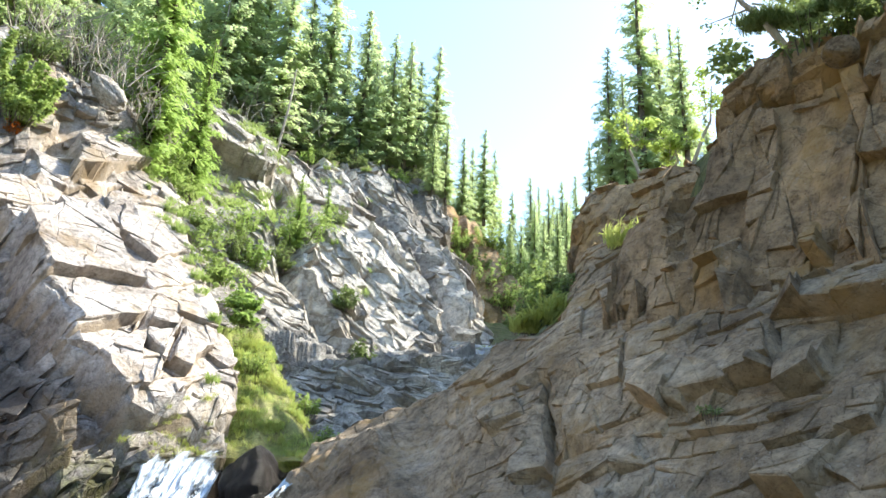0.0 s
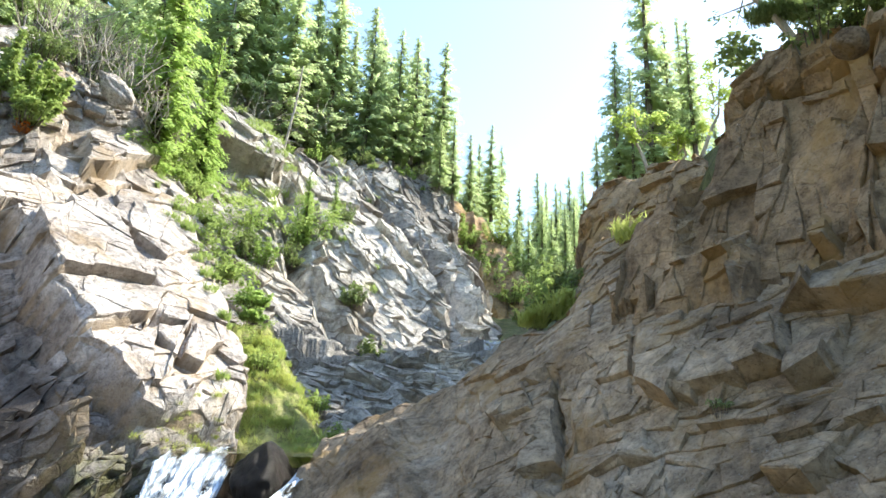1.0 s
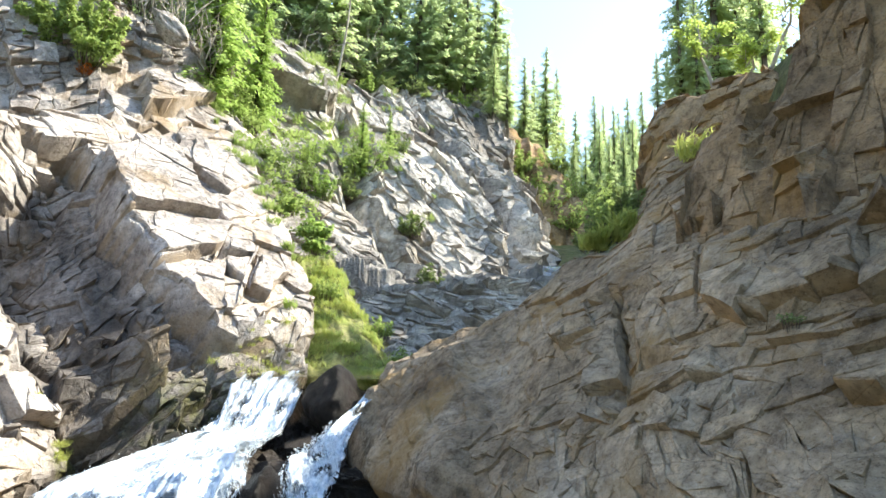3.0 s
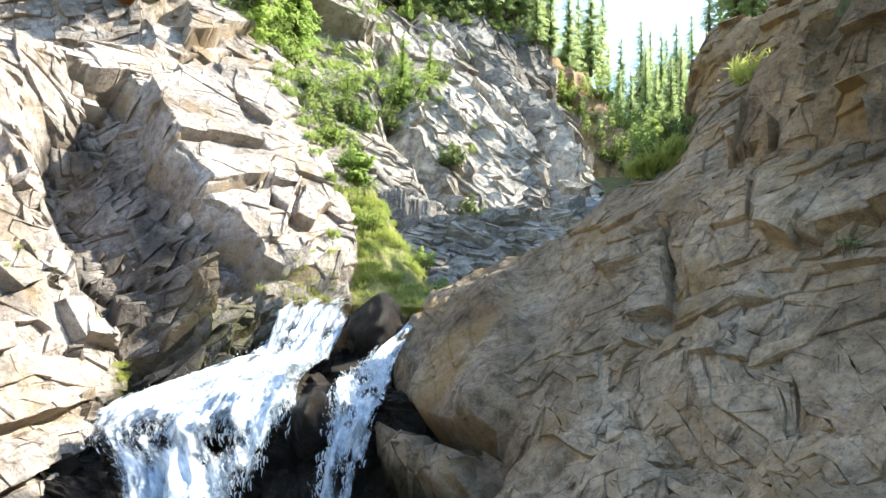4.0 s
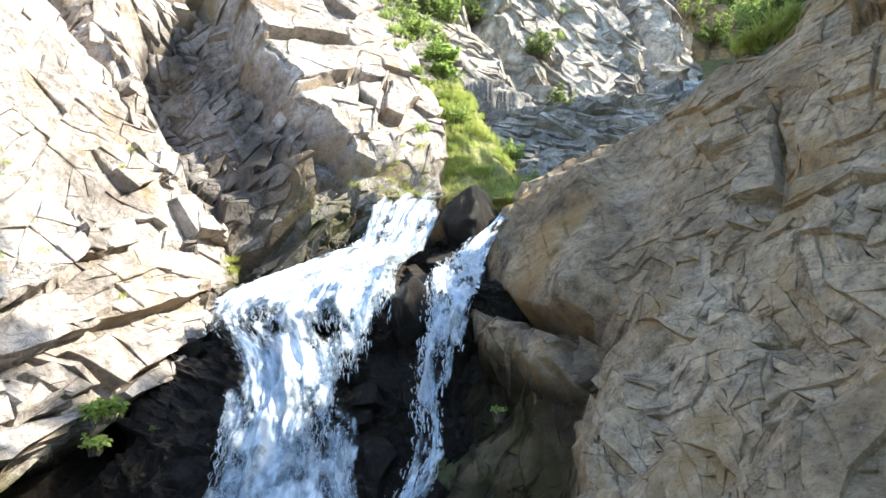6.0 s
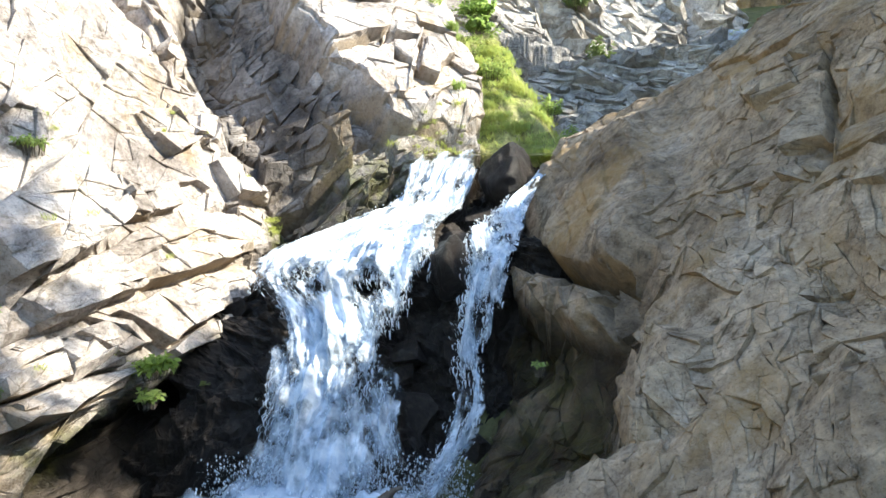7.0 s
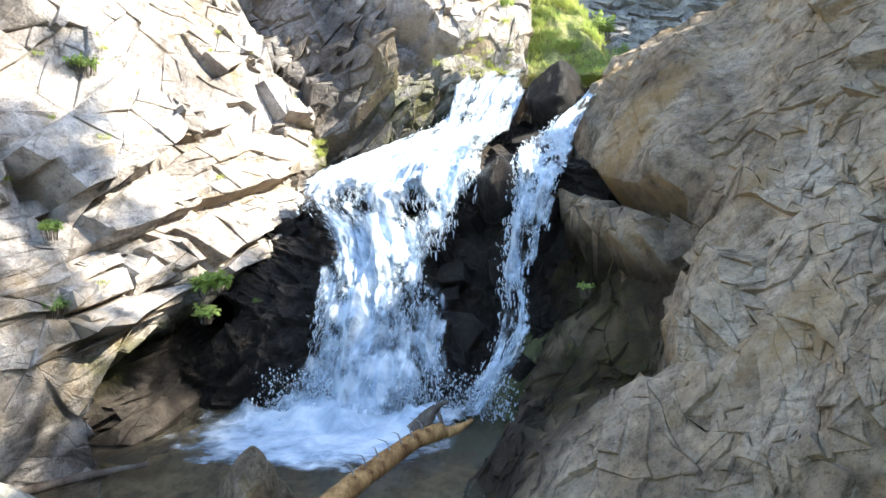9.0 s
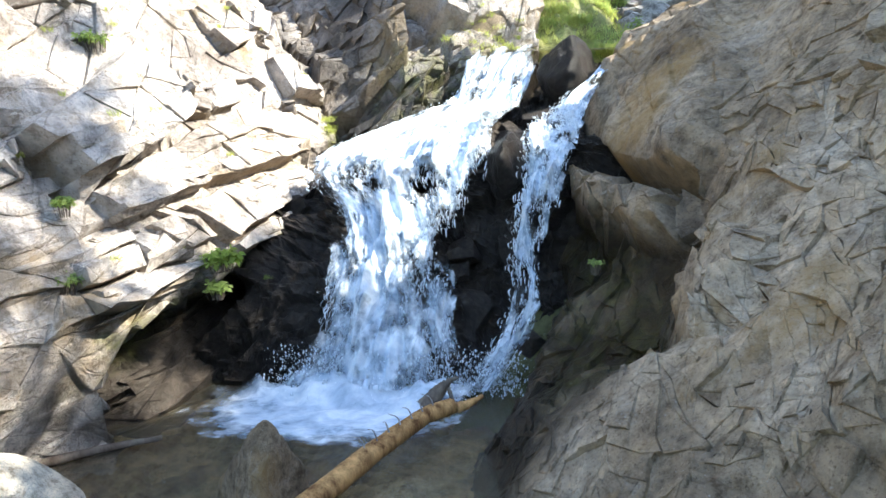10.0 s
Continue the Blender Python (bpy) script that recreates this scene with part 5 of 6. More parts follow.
# ---- trees ----
def tube(verts, faces, pts, radii, sides=6):
    base = len(verts)
    for k, (p, r) in enumerate(zip(pts, radii)):
        d = Vector(pts[min(k + 1, len(pts) - 1)]) - Vector(pts[max(k - 1, 0)])
        x = d.orthogonal().normalized()
        y = d.normalized().cross(x)
        for i in range(sides):
            w = 6.2832 * i / sides
            verts.append(tuple(Vector(p) + r * (math.cos(w) * x + math.sin(w) * y)))
    for k in range(len(pts) - 1):
        for i in range(sides):
            o, j = base + k * sides, (i + 1) % sides
            faces.append((o + i, o + j, o + sides + j, o + sides + i))


def spruce(height, width, seed, needle, label, sparse=1.0, bare=0.06):
    rng = random.Random(seed)
    tree = tagged(new("spruce_tree"), label, "tree")
    tv, tf = [], []
    bend = rng.uniform(-0.02, 0.02) * height
    tube(tv, tf, [(bend * math.sin(2.5 * k / 6), 0, height * k / 6) for k in range(7)], [0.016 * height * (1 - k / 6.3) + 0.008 for k in range(7)])
    part("trunk", mesh_from("trunk", tv, tf, BARK, True), tree)
    vs, fs = [], []
    z = bare * height
    while z < height * 0.99:
        for _ in range(max(4, int((9 - 3 * z / height) * sparse))):
            zb = z + rng.uniform(0, 0.03) * height
            k = min(1.0, zb / height)
            reach = width * height * (1 - k) ** 0.75 * (0.55 + 0.45 * min(1, k / 0.18)) + 0.02 * height
            az, ln = rng.uniform(0, 6.2832), reach * rng.uniform(0.35, 1.2)
            cx, sx = math.cos(az), math.sin(az)
            droop = rng.uniform(0.2, 0.6) * (1 - 0.9 * k)
            steps = max(6, int(23 * ln / (width * height) + 5))
            x0 = bend * math.sin(2.5 * k)
            for i in range(steps):
                t = (i + 0.6) / steps
                px, pz = ln * t, zb - droop * ln * t * t + rng.uniform(-0.01, 0.01) * height + 0.1 * ln * t
                ox, oy = x0 + cx * px, sx * px
                for side in (-1, 1):
                    la = az + side * rng.uniform(0.3, 1.2)
                    sl_ = (0.058 * reach + 0.0155 * height * (1 - 0.4 * k)) * rng.uniform(0.6, 1.3) * (1.1 - 0.4 * t)
                    dx, dy, dz = math.cos(la) * sl_, math.sin(la) * sl_, rng.uniform(-1.0, -0.05) * sl_
                    wx, wy = -math.sin(la) * sl_ * 0.27, math.cos(la) * sl_ * 0.27
                    o = len(vs)
                    vs += [(ox, oy, pz), (ox + dx * 0.5 + wx, oy + dy * 0.5 + wy, pz + dz * 0.4), (ox + dx, oy + dy, pz + dz), (ox + dx * 0.5 - wx, oy + dy * 0.5 - wy, pz + dz * 0.4 + rng.uniform(-0.15, 0.15) * sl_)]
                    fs.append((o, o + 1, o + 2, o + 3))
        z += height * rng.uniform(0.018, 0.03)
    part("crown", mesh_from("crown", vs, fs, needle), tree)
    return tree


def place_copies(kinds, rows, group):
    for i, (x, y, z, h) in enumerate(rows):
        src, own_h = kinds[i % len(kinds)]
        k = h / own_h
        m = pose(x, y, z, 0, 0, (i * 77) % 360)
        ob = copy_thing(src, m)
        ob.scale = (k, k, k)
        tagged(ob, group=group)


kinds_rim = [(spruce(9.0, w, sd, NEEDLE, "tall green spruce on the rocky rim"), 9.0) for w, sd in ((0.16, 1), (0.19, 2), (0.14, 3), (0.17, 4))]
for k, (src, h) in enumerate(kinds_rim):
    src.matrix_basis = pose(-16 - 2.5 * k, 34 + k, 22.5 + k * 0.6)
RIM = [(-1.5, 31.0, 18.0, 7.6), (-2.5, 30.5, 18.0, 6.3), (-3.0, 30.0, 17.9, 7.1), (-3.8, 29.5, 17.5, 7.6), (-4.8, 31.0, 18.3, 7.5), (-5.2, 29.0, 17.3, 8.9), (-6.1, 29.5, 17.8, 7.2),
       (-6.9, 28.5, 17.3, 11.1), (-7.8, 28.0, 17.0, 9.5), (-8.6, 27.0, 17.0, 10.7), (-9.6, 27.5, 17.8, 11.7), (-10.4, 27.0, 18.1, 10.3), (-11.0, 26.0, 17.6, 12.9), (-12.2, 27.0, 18.0, 9.9), (-0.9, 30.0, 16.2, 4.3), (-1.5, 29.0, 16.2, 3.4)]
place_copies(kinds_rim, [(x, y, z - 0.4, h) for x, y, z, h in RIM], "spruces on the far rim")
rng_trees = random.Random(77)
hill = []
for _ in range(30):
    x, y = rng_trees.uniform(-22, -2), rng_trees.uniform(32, 48)
    if x < rim_left(y) - 1.0:
        hill.append((x, y, float(ground_z(np.array([x]), np.array([y]))[0]) - 0.2, rng_trees.uniform(7, 10)))
for _ in range(26):
    x, y = rng_trees.uniform(-20, -10.8), rng_trees.uniform(14, 26)
    if x < rim_left(y) - 0.8:
        hill.append((x, y, float(ground_z(np.array([x]), np.array([y]))[0]) - 0.2, rng_trees.uniform(6, 9)))
for _ in range(24):
    x, y = rng_trees.uniform(10, 22), rng_trees.uniform(40, 60)
    if x > rim_right(y) + 1.5:
        hill.append((x, y, float(ground_z(np.array([x]), np.array([y]))[0]) - 0.2, rng_trees.uniform(5, 8)))
for _ in range(24):
    x, y = rng_trees.uniform(-6, 30), rng_trees.uniform(62, 100)
    hill.append((x, y, float(ground_z(np.array([x]), np.array([y]))[0]) - 0.2, rng_trees.uniform(7, 10)))
place_copies(kinds_rim, hill, "spruces of the hillsides")
kinds_young = [(spruce(6.0, 0.15, sd, NEEDLE_YOUNG, "bright green spruce beside the rock buttress"), 6.0) for sd in (11,)]
kinds_young[0][0].matrix_basis = pose(-8.0, 15.4, 9.6)
kinds_young[0][0].scale = (1.5, 1.5, 1.5)
place_copies(kinds_young, [(-7.4, 17.0, 10.0, 5.2)], "spruces beside the buttress")
place_copies(kinds_rim, [(-9.3, 17.0, 12.5, 7.3), (-11.5, 19.0, 14.2, 7.1)], "spruces above the buttress")
FAR = [(1.3, 42.0, 20.3, 6.1), (-0.2, 40.0, 19.4, 5.2), (0.4, 43.0, 20.2, 5.2), (2.0, 45.0, 21.1, 5.2), (5.2, 70.0, 26.8, 7.4), (7.2, 72.0, 27.3, 9.6), (8.6, 75.0, 28.3, 8.7), (8.8, 68.0, 25.7, 8.0), (10.6, 70.0, 26.4, 9.3),
       (12.3, 72.0, 27.5, 9.8), (3.7, 66.0, 25.4, 6.1), (5.1, 58.0, 20.7, 5.1), (8.6, 60.0, 22.6, 5.5), (6.9, 56.0, 20.7, 4.9), (10.2, 64.0, 23.9, 6.6), (7.2, 66.0, 24.4, 6.8), (4.2, 60.0, 21.8, 5.3)]
place_copies(kinds_rim, [(x, y, z - 1, h + 1) for x, y, z, h in FAR], "spruces up the valley")
kinds_thin = [(spruce(9.0, w, sd, NEEDLE, "tall sparse spruce above the brown cliff", 0.75, 0.1), 9.0) for w, sd in ((0.17, 21), (0.14, 22))]
for k, (src, h) in enumerate(kinds_thin):
    src.matrix_basis = pose(17 + 3 * k, 47 + k, float(ground_z(np.array([17.0 + 3 * k]), np.array([47.0 + k]))[0]) - 0.2)
RIGHT = [(4.5, 19.0, 12.0, 4.8), (5.6, 19.5, 12.2, 8.8), (6.3, 20.0, 12.9, 5.3), (4.8, 18.5, 11.7, 3.7), (6.8, 19.0, 13.2, 4.5), (7.1, 21.0, 14.2, 5.1), (6.7, 34.0, 18.6, 2.9), (7.3, 34.0, 18.6, 2.9)]
place_copies(kinds_thin, [(x, y, z - 0.4, h + 0.4) for x, y, z, h in RIGHT], "spruces above the brown cliff")


# ---- loose blocks of the rock faces ----
def block_mesh(name, seed, mat):
    """A broken block: a cube cut by random planes."""
    rng = random.Random(seed)
    bm = bmesh.new()
    bmesh.ops.create_cube(bm, size=1)
    for _ in range(6):
        q = Vector((rng.uniform(-1, 1), rng.uniform(-1, 1), rng.uniform(-0.6, 1))).normalized()
        cut = bmesh.ops.bisect_plane(bm, geom=bm.verts[:] + bm.edges[:] + bm.faces[:], plane_co=q * rng.uniform(0.36, 0.5), plane_no=q, clear_outer=True)
        edge = [e for e in cut["geom_cut"] if isinstance(e, bmesh.types.BMEdge)]
        if edge:
            bmesh.ops.contextual_create(bm, geom=edge)
    bmesh.ops.bevel(bm, geom=bm.edges[:], offset=0.025, segments=1, affect="EDGES")
    me = bpy.data.meshes.new(name)
    bm.to_mesh(me)
    bm.free()
    me.materials.append(mat)
    me.shade_flat()
    me.attributes.new("tone", "FLOAT", "POINT").data.foreach_set("value", [rng.uniform(0.25, 0.75)] * len(me.vertices))
    return me


# ---- shrubs and small plants ----
def leaf_cloud(rng, lumps, count, size, flat=0.5):
    vs, fs = [], []
    for _ in range(count):
        c, r = lumps[rng.randrange(len(lumps))]
        d = Vector((rng.gauss(0, 1), rng.gauss(0, 1), rng.gauss(0, 0.8))).normalized() * r * rng.random() ** 0.45
        p = Vector(c) + d
        s = size * rng.uniform(0.6, 1.3)
        x = Vector((rng.gauss(0, 1), rng.gauss(0, 1), rng.gauss(0, flat))).normalized()
        y = x.cross(Vector((rng.gauss(0, flat), rng.gauss(0, flat), 1))).normalized()
        o = len(vs)
        vs += [tuple(p), tuple(p + x * s * 0.5 + y * s * 0.32), tuple(p + x * s + Vector((0, 0, -0.2 * s))), tuple(p + x * s * 0.5 - y * s * 0.32)]
        fs.append((o, o + 1, o + 2, o + 3))
    return vs, fs


def shrub(centre, radius, count, size, mat, label, seed, name="shrub", category="shrub", height=None, group=""):
    """Stems from one root and leaves in uneven lumps."""
    rng = random.Random(seed)
    ob = tagged(new(name), label, category, group)
    hgt = height or radius * 1.3
    ob.matrix_basis = pose(*centre) @ Matrix.Translation((0, 0, -hgt * 0.5))
    lumps, tv, tf = [], [], []
    for _ in range(30):
        w, k = rng.uniform(0, 6.2832), rng.random() ** 0.6
        tip = Vector((math.cos(w) * radius * k, math.sin(w) * radius * k, hgt * (0.12 + 0.95 * rng.random() * (1.1 - 0.6 * k))))
        foot = Vector((tip.x * rng.uniform(0.3, 0.7), tip.y * rng.uniform(0.3, 0.7), 0))
        for q in (0.15, 0.4, 0.65, 0.88, 1.05):
            lumps.append((foot.lerp(tip, q), radius * rng.uniform(0.07, 0.17) * (1.25 - 0.6 * q)))
        tube(tv, tf, [tuple(foot - Vector((0, 0, 0.1))), tuple(foot.lerp(tip, 0.5) + Vector((0, 0, hgt * 0.05))), tuple(tip)], [0.012 * radius + min(0.004, 0.008 * radius), 0.008 * radius + min(0.003, 0.006 * radius), 0.002 * min(1, radius * 2)], 4)
    part("branchwork", mesh_from("branchwork", tv, tf, BARK), ob, kind="stuff")
    part("foliage", mesh_from("foliage", *leaf_cloud(rng, lumps, int(count * 1.9), size * 0.68), mat), ob, kind="stuff")
    return ob


def grass_patch(name, rows, count, blade, mat, label, seed):
    """Blades over a strip given by (x, y, z, radius) rows."""
    rng = random.Random(seed)
    vs, fs = [], []
    for _ in range(count):
        x, y, z, r = rows[rng.randrange(len(rows))]
        w, k = rng.uniform(0, 6.2832), r * rng.random() ** 0.5
        p = Vector((x + math.cos(w) * k, y + math.sin(w) * k, z + rng.uniform(-0.25, 0.25) * r))
        h = blade * rng.uniform(0.5, 1.3)
        lean = Vector((rng.gauss(0, 0.45), rng.gauss(0, 0.45) - 0.2, 1)).normalized() * h
        side = Vector((math.cos(w), math.sin(w), 0)) * h * 0.045
        tip = p + lean + Vector((lean.x, lean.y, 0)) * 0.6 - Vector((0, 0, h * 0.25))
        o = len(vs)
        vs += [tuple(p - side), tuple(p + side), tuple(p + lean * 0.6 + side * 0.8), tuple(p + lean * 0.6 - side * 0.8), tuple(tip)]
        fs += [(o, o + 1, o + 2, o + 3), (o + 3, o + 2, o + 4)]
    return tagged(new(name, mesh_from(name, vs, fs, mat)), label, "grass", kind="stuff")


# upper left ledge
for c, r, n, k in (((-9.9, 12.3, 11.3), 0.95, 3800, 61), ((-9.3, 12.5, 10.8), 0.8, 3400, 62), ((-9.1, 12.2, 10.3), 0.65, 1700, 63), ((-10.2, 12.4, 10.7), 0.85, 2000, 64)):
    shrub(c, r, n, 0.13, LEAF, "bright green leafy shrub on the rock ledge", k, group="shrubs on the ledge")
shrub((-9.8, 13.1, 12.4), 0.7, 1100, 0.11, LEAF_DARK, "grey-green shrub on the rock ledge", 65, group="shrubs on the ledge")
ORANGE = leaf_material("orange_leaves", (0.25, 0.07, 0.015), (0.5, 0.16, 0.03), (0.6, 0.2, 0.04), 3.0, 0.3)
shrub((-9.2, 12.3, 9.75), 0.22, 260, 0.07, ORANGE, "small orange autumn-coloured shrub on the ledge", 66)
for i, (x, y, z) in enumerate(((-9.5, 14.4, 13.0), (-8.9, 15.0, 12.6), (-10.6, 13.9, 13.8), (-9.9, 15.2, 14.2))):
    shrub((x, y, z), 0.9, 500, 0.1, LEAF_DARK, "sparse twiggy scrub with bare stems", 67 + i, group="scrub above the ledge")
# edge of the buttress
for i, (x, y, z, r) in enumerate(((-7.0, 16.0, 10.2, 0.4), (-6.2, 15.1, 8.9, 0.25), (-5.1, 13.9, 7.3, 0.3), (-8.3, 17.3, 12.0, 0.6))):
    shrub((x, y, z), r, 700, 0.1, LEAF, "green shrub growing along the rock edge", 80 + i, group="shrubs along the buttress")


def trailing(name, line, spread, count, leaf, mat, label, seed):
    """Small plants that hang in a band along an edge."""
    rng = random.Random(seed)
    pts = [Vector(p) for p in line]
    lumps = []
    for _ in range(150):
        k = rng.random() * (len(pts) - 1.001)
        c = pts[int(k)].lerp(pts[int(k) + 1], k - int(k))
        lumps.append((c + Vector((rng.gauss(0, spread), rng.gauss(0, spread), rng.gauss(0, spread) * 0.8)), spread * rng.uniform(0.25, 0.8)))
    return tagged(new(name, mesh_from(name, *leaf_cloud(rng, lumps, count, leaf), mat)), label, "plants", kind="stuff")


trailing("creeping_plants", [(-8.6, 17.0, 12.6), (-7.5, 16.0, 10.9), (-6.7, 15.4, 9.6), (-5.9, 14.7, 8.6), (-5.2, 14.0, 7.6), (-4.6, 13.5, 6.8), (-4.1, 13.0, 6.0)], 0.22, 5500, 0.075, LEAF, "light green plants trailing down the edge of the buttress", 86)
trailing("creeping_plants", [(-6.9, 18.6, 10.6), (-6.3, 19.0, 10.3), (-5.6, 19.8, 10.6), (-5.0, 20.6, 10.9), (-4.4, 21.4, 11.4)], 0.35, 2000, 0.09, LEAF, "grey-green plants on a shelf of the far cliff", 87)
# far cliff
for i, (x, y, z, r) in enumerate(((-5.2, 20.6, 10.9, 0.9), (-6.3, 18.3, 9.4, 0.55), (-4.4, 22.2, 11.8, 0.6), (-5.9, 18.5, 9.2, 0.5), (-3.3, 19.4, 8.3, 0.4), (-2.5, 18.0, 6.5, 0.4), (-6.4, 19.6, 10.6, 0.6), (-5.4, 19.6, 9.6, 0.5))):
    shrub((x, y, z), r, 900, 0.12, LEAF_DARK if i % 3 else NEEDLE_YOUNG, "green shrub rooted in the grey cliff", 90 + i, group="shrubs on the far cliff", height=r * 1.7)
for i in range(16):
    x = -10.5 + i * 0.62
    if i % 3 == 2:
        continue
    shrub((x, 24.2 + 0.42 * i + (i % 3) * 0.3, 16.1 + 0.06 * i + 0.3 * (i % 2)), 0.6, 600, 0.14, LEAF_DARK if i % 2 else NEEDLE_YOUNG, "low green scrub along the cliff top", 110 + i, group="scrub on the far rim")
# beyond
for i, (x, y, z, r) in enumerate(((1.0, 36.6, 14.7, 1.5), (1.7, 38.6, 17.4, 1.2), (0.4, 36.8, 15.3, 1.3), (2.3, 36.2, 13.3, 1.3), (2.7, 37.7, 15.4, 1.2), (-0.3, 37.5, 17.0, 1.2), (3.3, 39, 14.5, 1.3), (4.2, 42, 15.5, 1.6), (5.4, 45, 17, 1.8), (6.6, 48, 18.5, 1.8))):
    shrub((x, y, z), r, 1100, 0.2, LEAF, "bright green willow shrub up the valley", 130 + i, group="shrubs up the valley")
# ridge of the right slab
for i, (x, y, z, r) in enumerate(((1.25, 9.5, 5.95, 0.42), (1.02, 9.5, 5.6, 0.3), (1.5, 9.6, 6.15, 0.35), (1.55, 9.7, 5.8, 0.35))):
    shrub((x, y, z), r, 1200, 0.07, LEAF_DARK if i else LEAF, "low green shrub on the ridge of the slab", 150 + i, group="shrubs on the slab ridge")
grass_patch("grass", [(0.98, 9.3, 5.35, 0.2), (1.2, 9.2, 5.45, 0.22), (1.4, 9.2, 5.6, 0.2), (2.3, 8.8, 6.5, 0.3)], 900, 0.28, GRASS, "dry hanging grass on the slab ridge", 160)
for i, (x, y, z, r) in enumerate(((3.55, 6.35, 6.25, 0.3), (3.8, 6.2, 6.3, 0.34), (4.05, 6.1, 6.35, 0.3), (3.35, 6.5, 6.2, 0.22))):
    shrub((x, y, z), r, 500, 0.06, LEAF_DARK, "grey-green shrub on a ledge of the cliff", 165 + i, group="shrubs on the cliff ledge")
# right rim
for i, (x, y, z, r) in enumerate(((3.6, 6.1, 7.95, 0.4), (3.95, 6.0, 8.05, 0.4), (4.4, 5.8, 8.2, 0.45), (4.9, 5.6, 8.4, 0.45))):
    shrub((x, y, z), r, 900, 0.075, LEAF_DARK, "dark green shrub along the cliff rim", 170 + i, group="shrubs on the cliff rim")


def sapling(root, top, crown_r, count, leaf, mat, label, seed, lean=0.2):
    rng = random.Random(seed)
    ob = tagged(new("sapling"), label, "tree")
    ob.matrix_basis = pose(*root)
    tip = Vector(top) - Vector(root)
    tv, tf = [], []
    mid = tip * 0.5 + Vector((lean, 0, 0))
    tube(tv, tf, [(0, 0, -0.2), tuple(mid * 0.6), tuple(mid), tuple(tip)], [0.05, 0.04, 0.03, 0.012], 6)
    lumps, bv, bf = [], [], []
    for _ in range(11):
        d = Vector((rng.gauss(0, 1), rng.gauss(0, 1), rng.gauss(0, 0.7))) * crown_r * 0.55
        q = tip * rng.uniform(0.55, 1.0) + d
        lumps.append((q, crown_r * rng.uniform(0.2, 0.4)))
        tube(bv, bf, [tuple(tip * rng.uniform(0.45, 0.8)), tuple(q)], [0.014, 0.004], 4)
    part("trunk", mesh_from("trunk", tv, tf, BARK_PALE), ob)
    part("branchwork", mesh_from("branchwork", bv, bf, BARK_PALE), ob, kind="stuff")
    part("crown", mesh_from("crown", *leaf_cloud(rng, lumps, count, leaf), mat), ob)
    return ob


sapling((4.32, 15.0, 10.3), (3.96, 15.0, 12.0), 0.6, 1200, 0.085, LEAF_BRIGHT, "slender aspen sapling with bright backlit leaves", 181, -0.15)
sapling((4.9, 15.2, 10.4), (5.05, 15.0, 11.5), 0.5, 1100, 0.085, LEAF_BRIGHT, "slender aspen sapling with bright backlit leaves", 182)
sapling((5.7, 15.5, 11.3), (6.1, 15.0, 13.0), 0.7, 1100, 0.08, LEAF_BRIGHT, "slender aspen sapling with bright backlit leaves", 183)
sapling((3.5, 6.3, 8.0), (2.8, 6.3, 8.85), 0.4, 160, 0.06, LEAF, "leaning pale-barked tree over the cliff rim", 184, -0.1)
# rim trees added, largely above the view, to dapple and shade the left bank
sapling((4.3, 5.9, 8.2), (4.2, 5.8, 10.8), 1.0, 1600, 0.09, LEAF_DARK, "leafy tree added on the cliff rim to cast shade", 185)
sapling((4.6, 7.6, 8.8), (4.5, 7.7, 13.0), 1.0, 2600, 0.1, LEAF_DARK, "leafy tree added on the cliff rim to cast shade", 186)
sapling((4.9, 6.3, 9.0), (4.7, 6.2, 12.0), 1.5, 3400, 0.1, LEAF_DARK, "leafy tree added on the cliff rim to cast shade", 187)

# another added tree, out of view, shading the lower part of the fall
sapling((5.2, 9.3, 8.4), (5.1, 9.4, 10.6), 1.25, 5200, 0.11, LEAF_DARK, "leafy tree added on the cliff rim to cast shade", 188)

# grassy bank between the buttress and the far cliff
def bank_at(p, q):
    """The bank: wide at the creek, narrowing upwards between the buttress and the far cliff."""
    wide = 1.75 - 1.2 * np.clip(q, 0, 1)
    x = -3.55 - 1.0 * q + wide * p
    y = 10.9 + 2.9 * q + 0.35 * p
    z = 3.5 + 2.45 * q - 0.35 * p * (1 - q) - 0.35 * soft(p, 0.85, 1.25)
    return x, y, z


u, v = np.meshgrid(np.linspace(-0.35, 1.25, 70), np.linspace(-0.08, 1.1, 80))
bx, by, bz = bank_at(u, v)
bz = bz + 0.22 * fbm(u * 5, v * 5, 601, 4) - 0.5 * soft(-v, -0.06, 0.08)
bank = new("earth_bank", grid_mesh("earth_bank", bx, by, bz, np.ones(u.shape, bool), TURF, {"tone": 0.5 + fbm(u * 5, v * 5, 603, 4)}))
tagged(bank, "grassy earth bank beside the creek", "bank", kind="structure")
rng_ = random.Random(5)
rows = []
for _ in range(260):
    p, q = rng_.random() * 1.15 - 0.1, rng_.random() ** 1.2
    if fbm(np.array([p * 3]), np.array([q * 4]), 604, 3)[0] > -0.14:
        rows.append((*(float(w) for w in bank_at(np.array(p), np.array(q))), 0.18))
grass_patch("grass", rows, 15000, 0.11, GRASS, "yellow-green grass on the bank", 602)
grass_patch("herbs", rows[::2], 6500, 0.12, LEAF, "green herbs among the grass of the bank", 605)
for i, (x, y, z, r) in enumerate(((-3.8, 12.9, 5.3, 0.3), (-2.75, 13.2, 4.6, 0.3), (-2.2, 13.0, 4.0, 0.28))):
    shrub((x, y, z), r, 600, 0.08, LEAF, "green shrub on the grassy bank", 190 + i, group="shrubs on the bank")

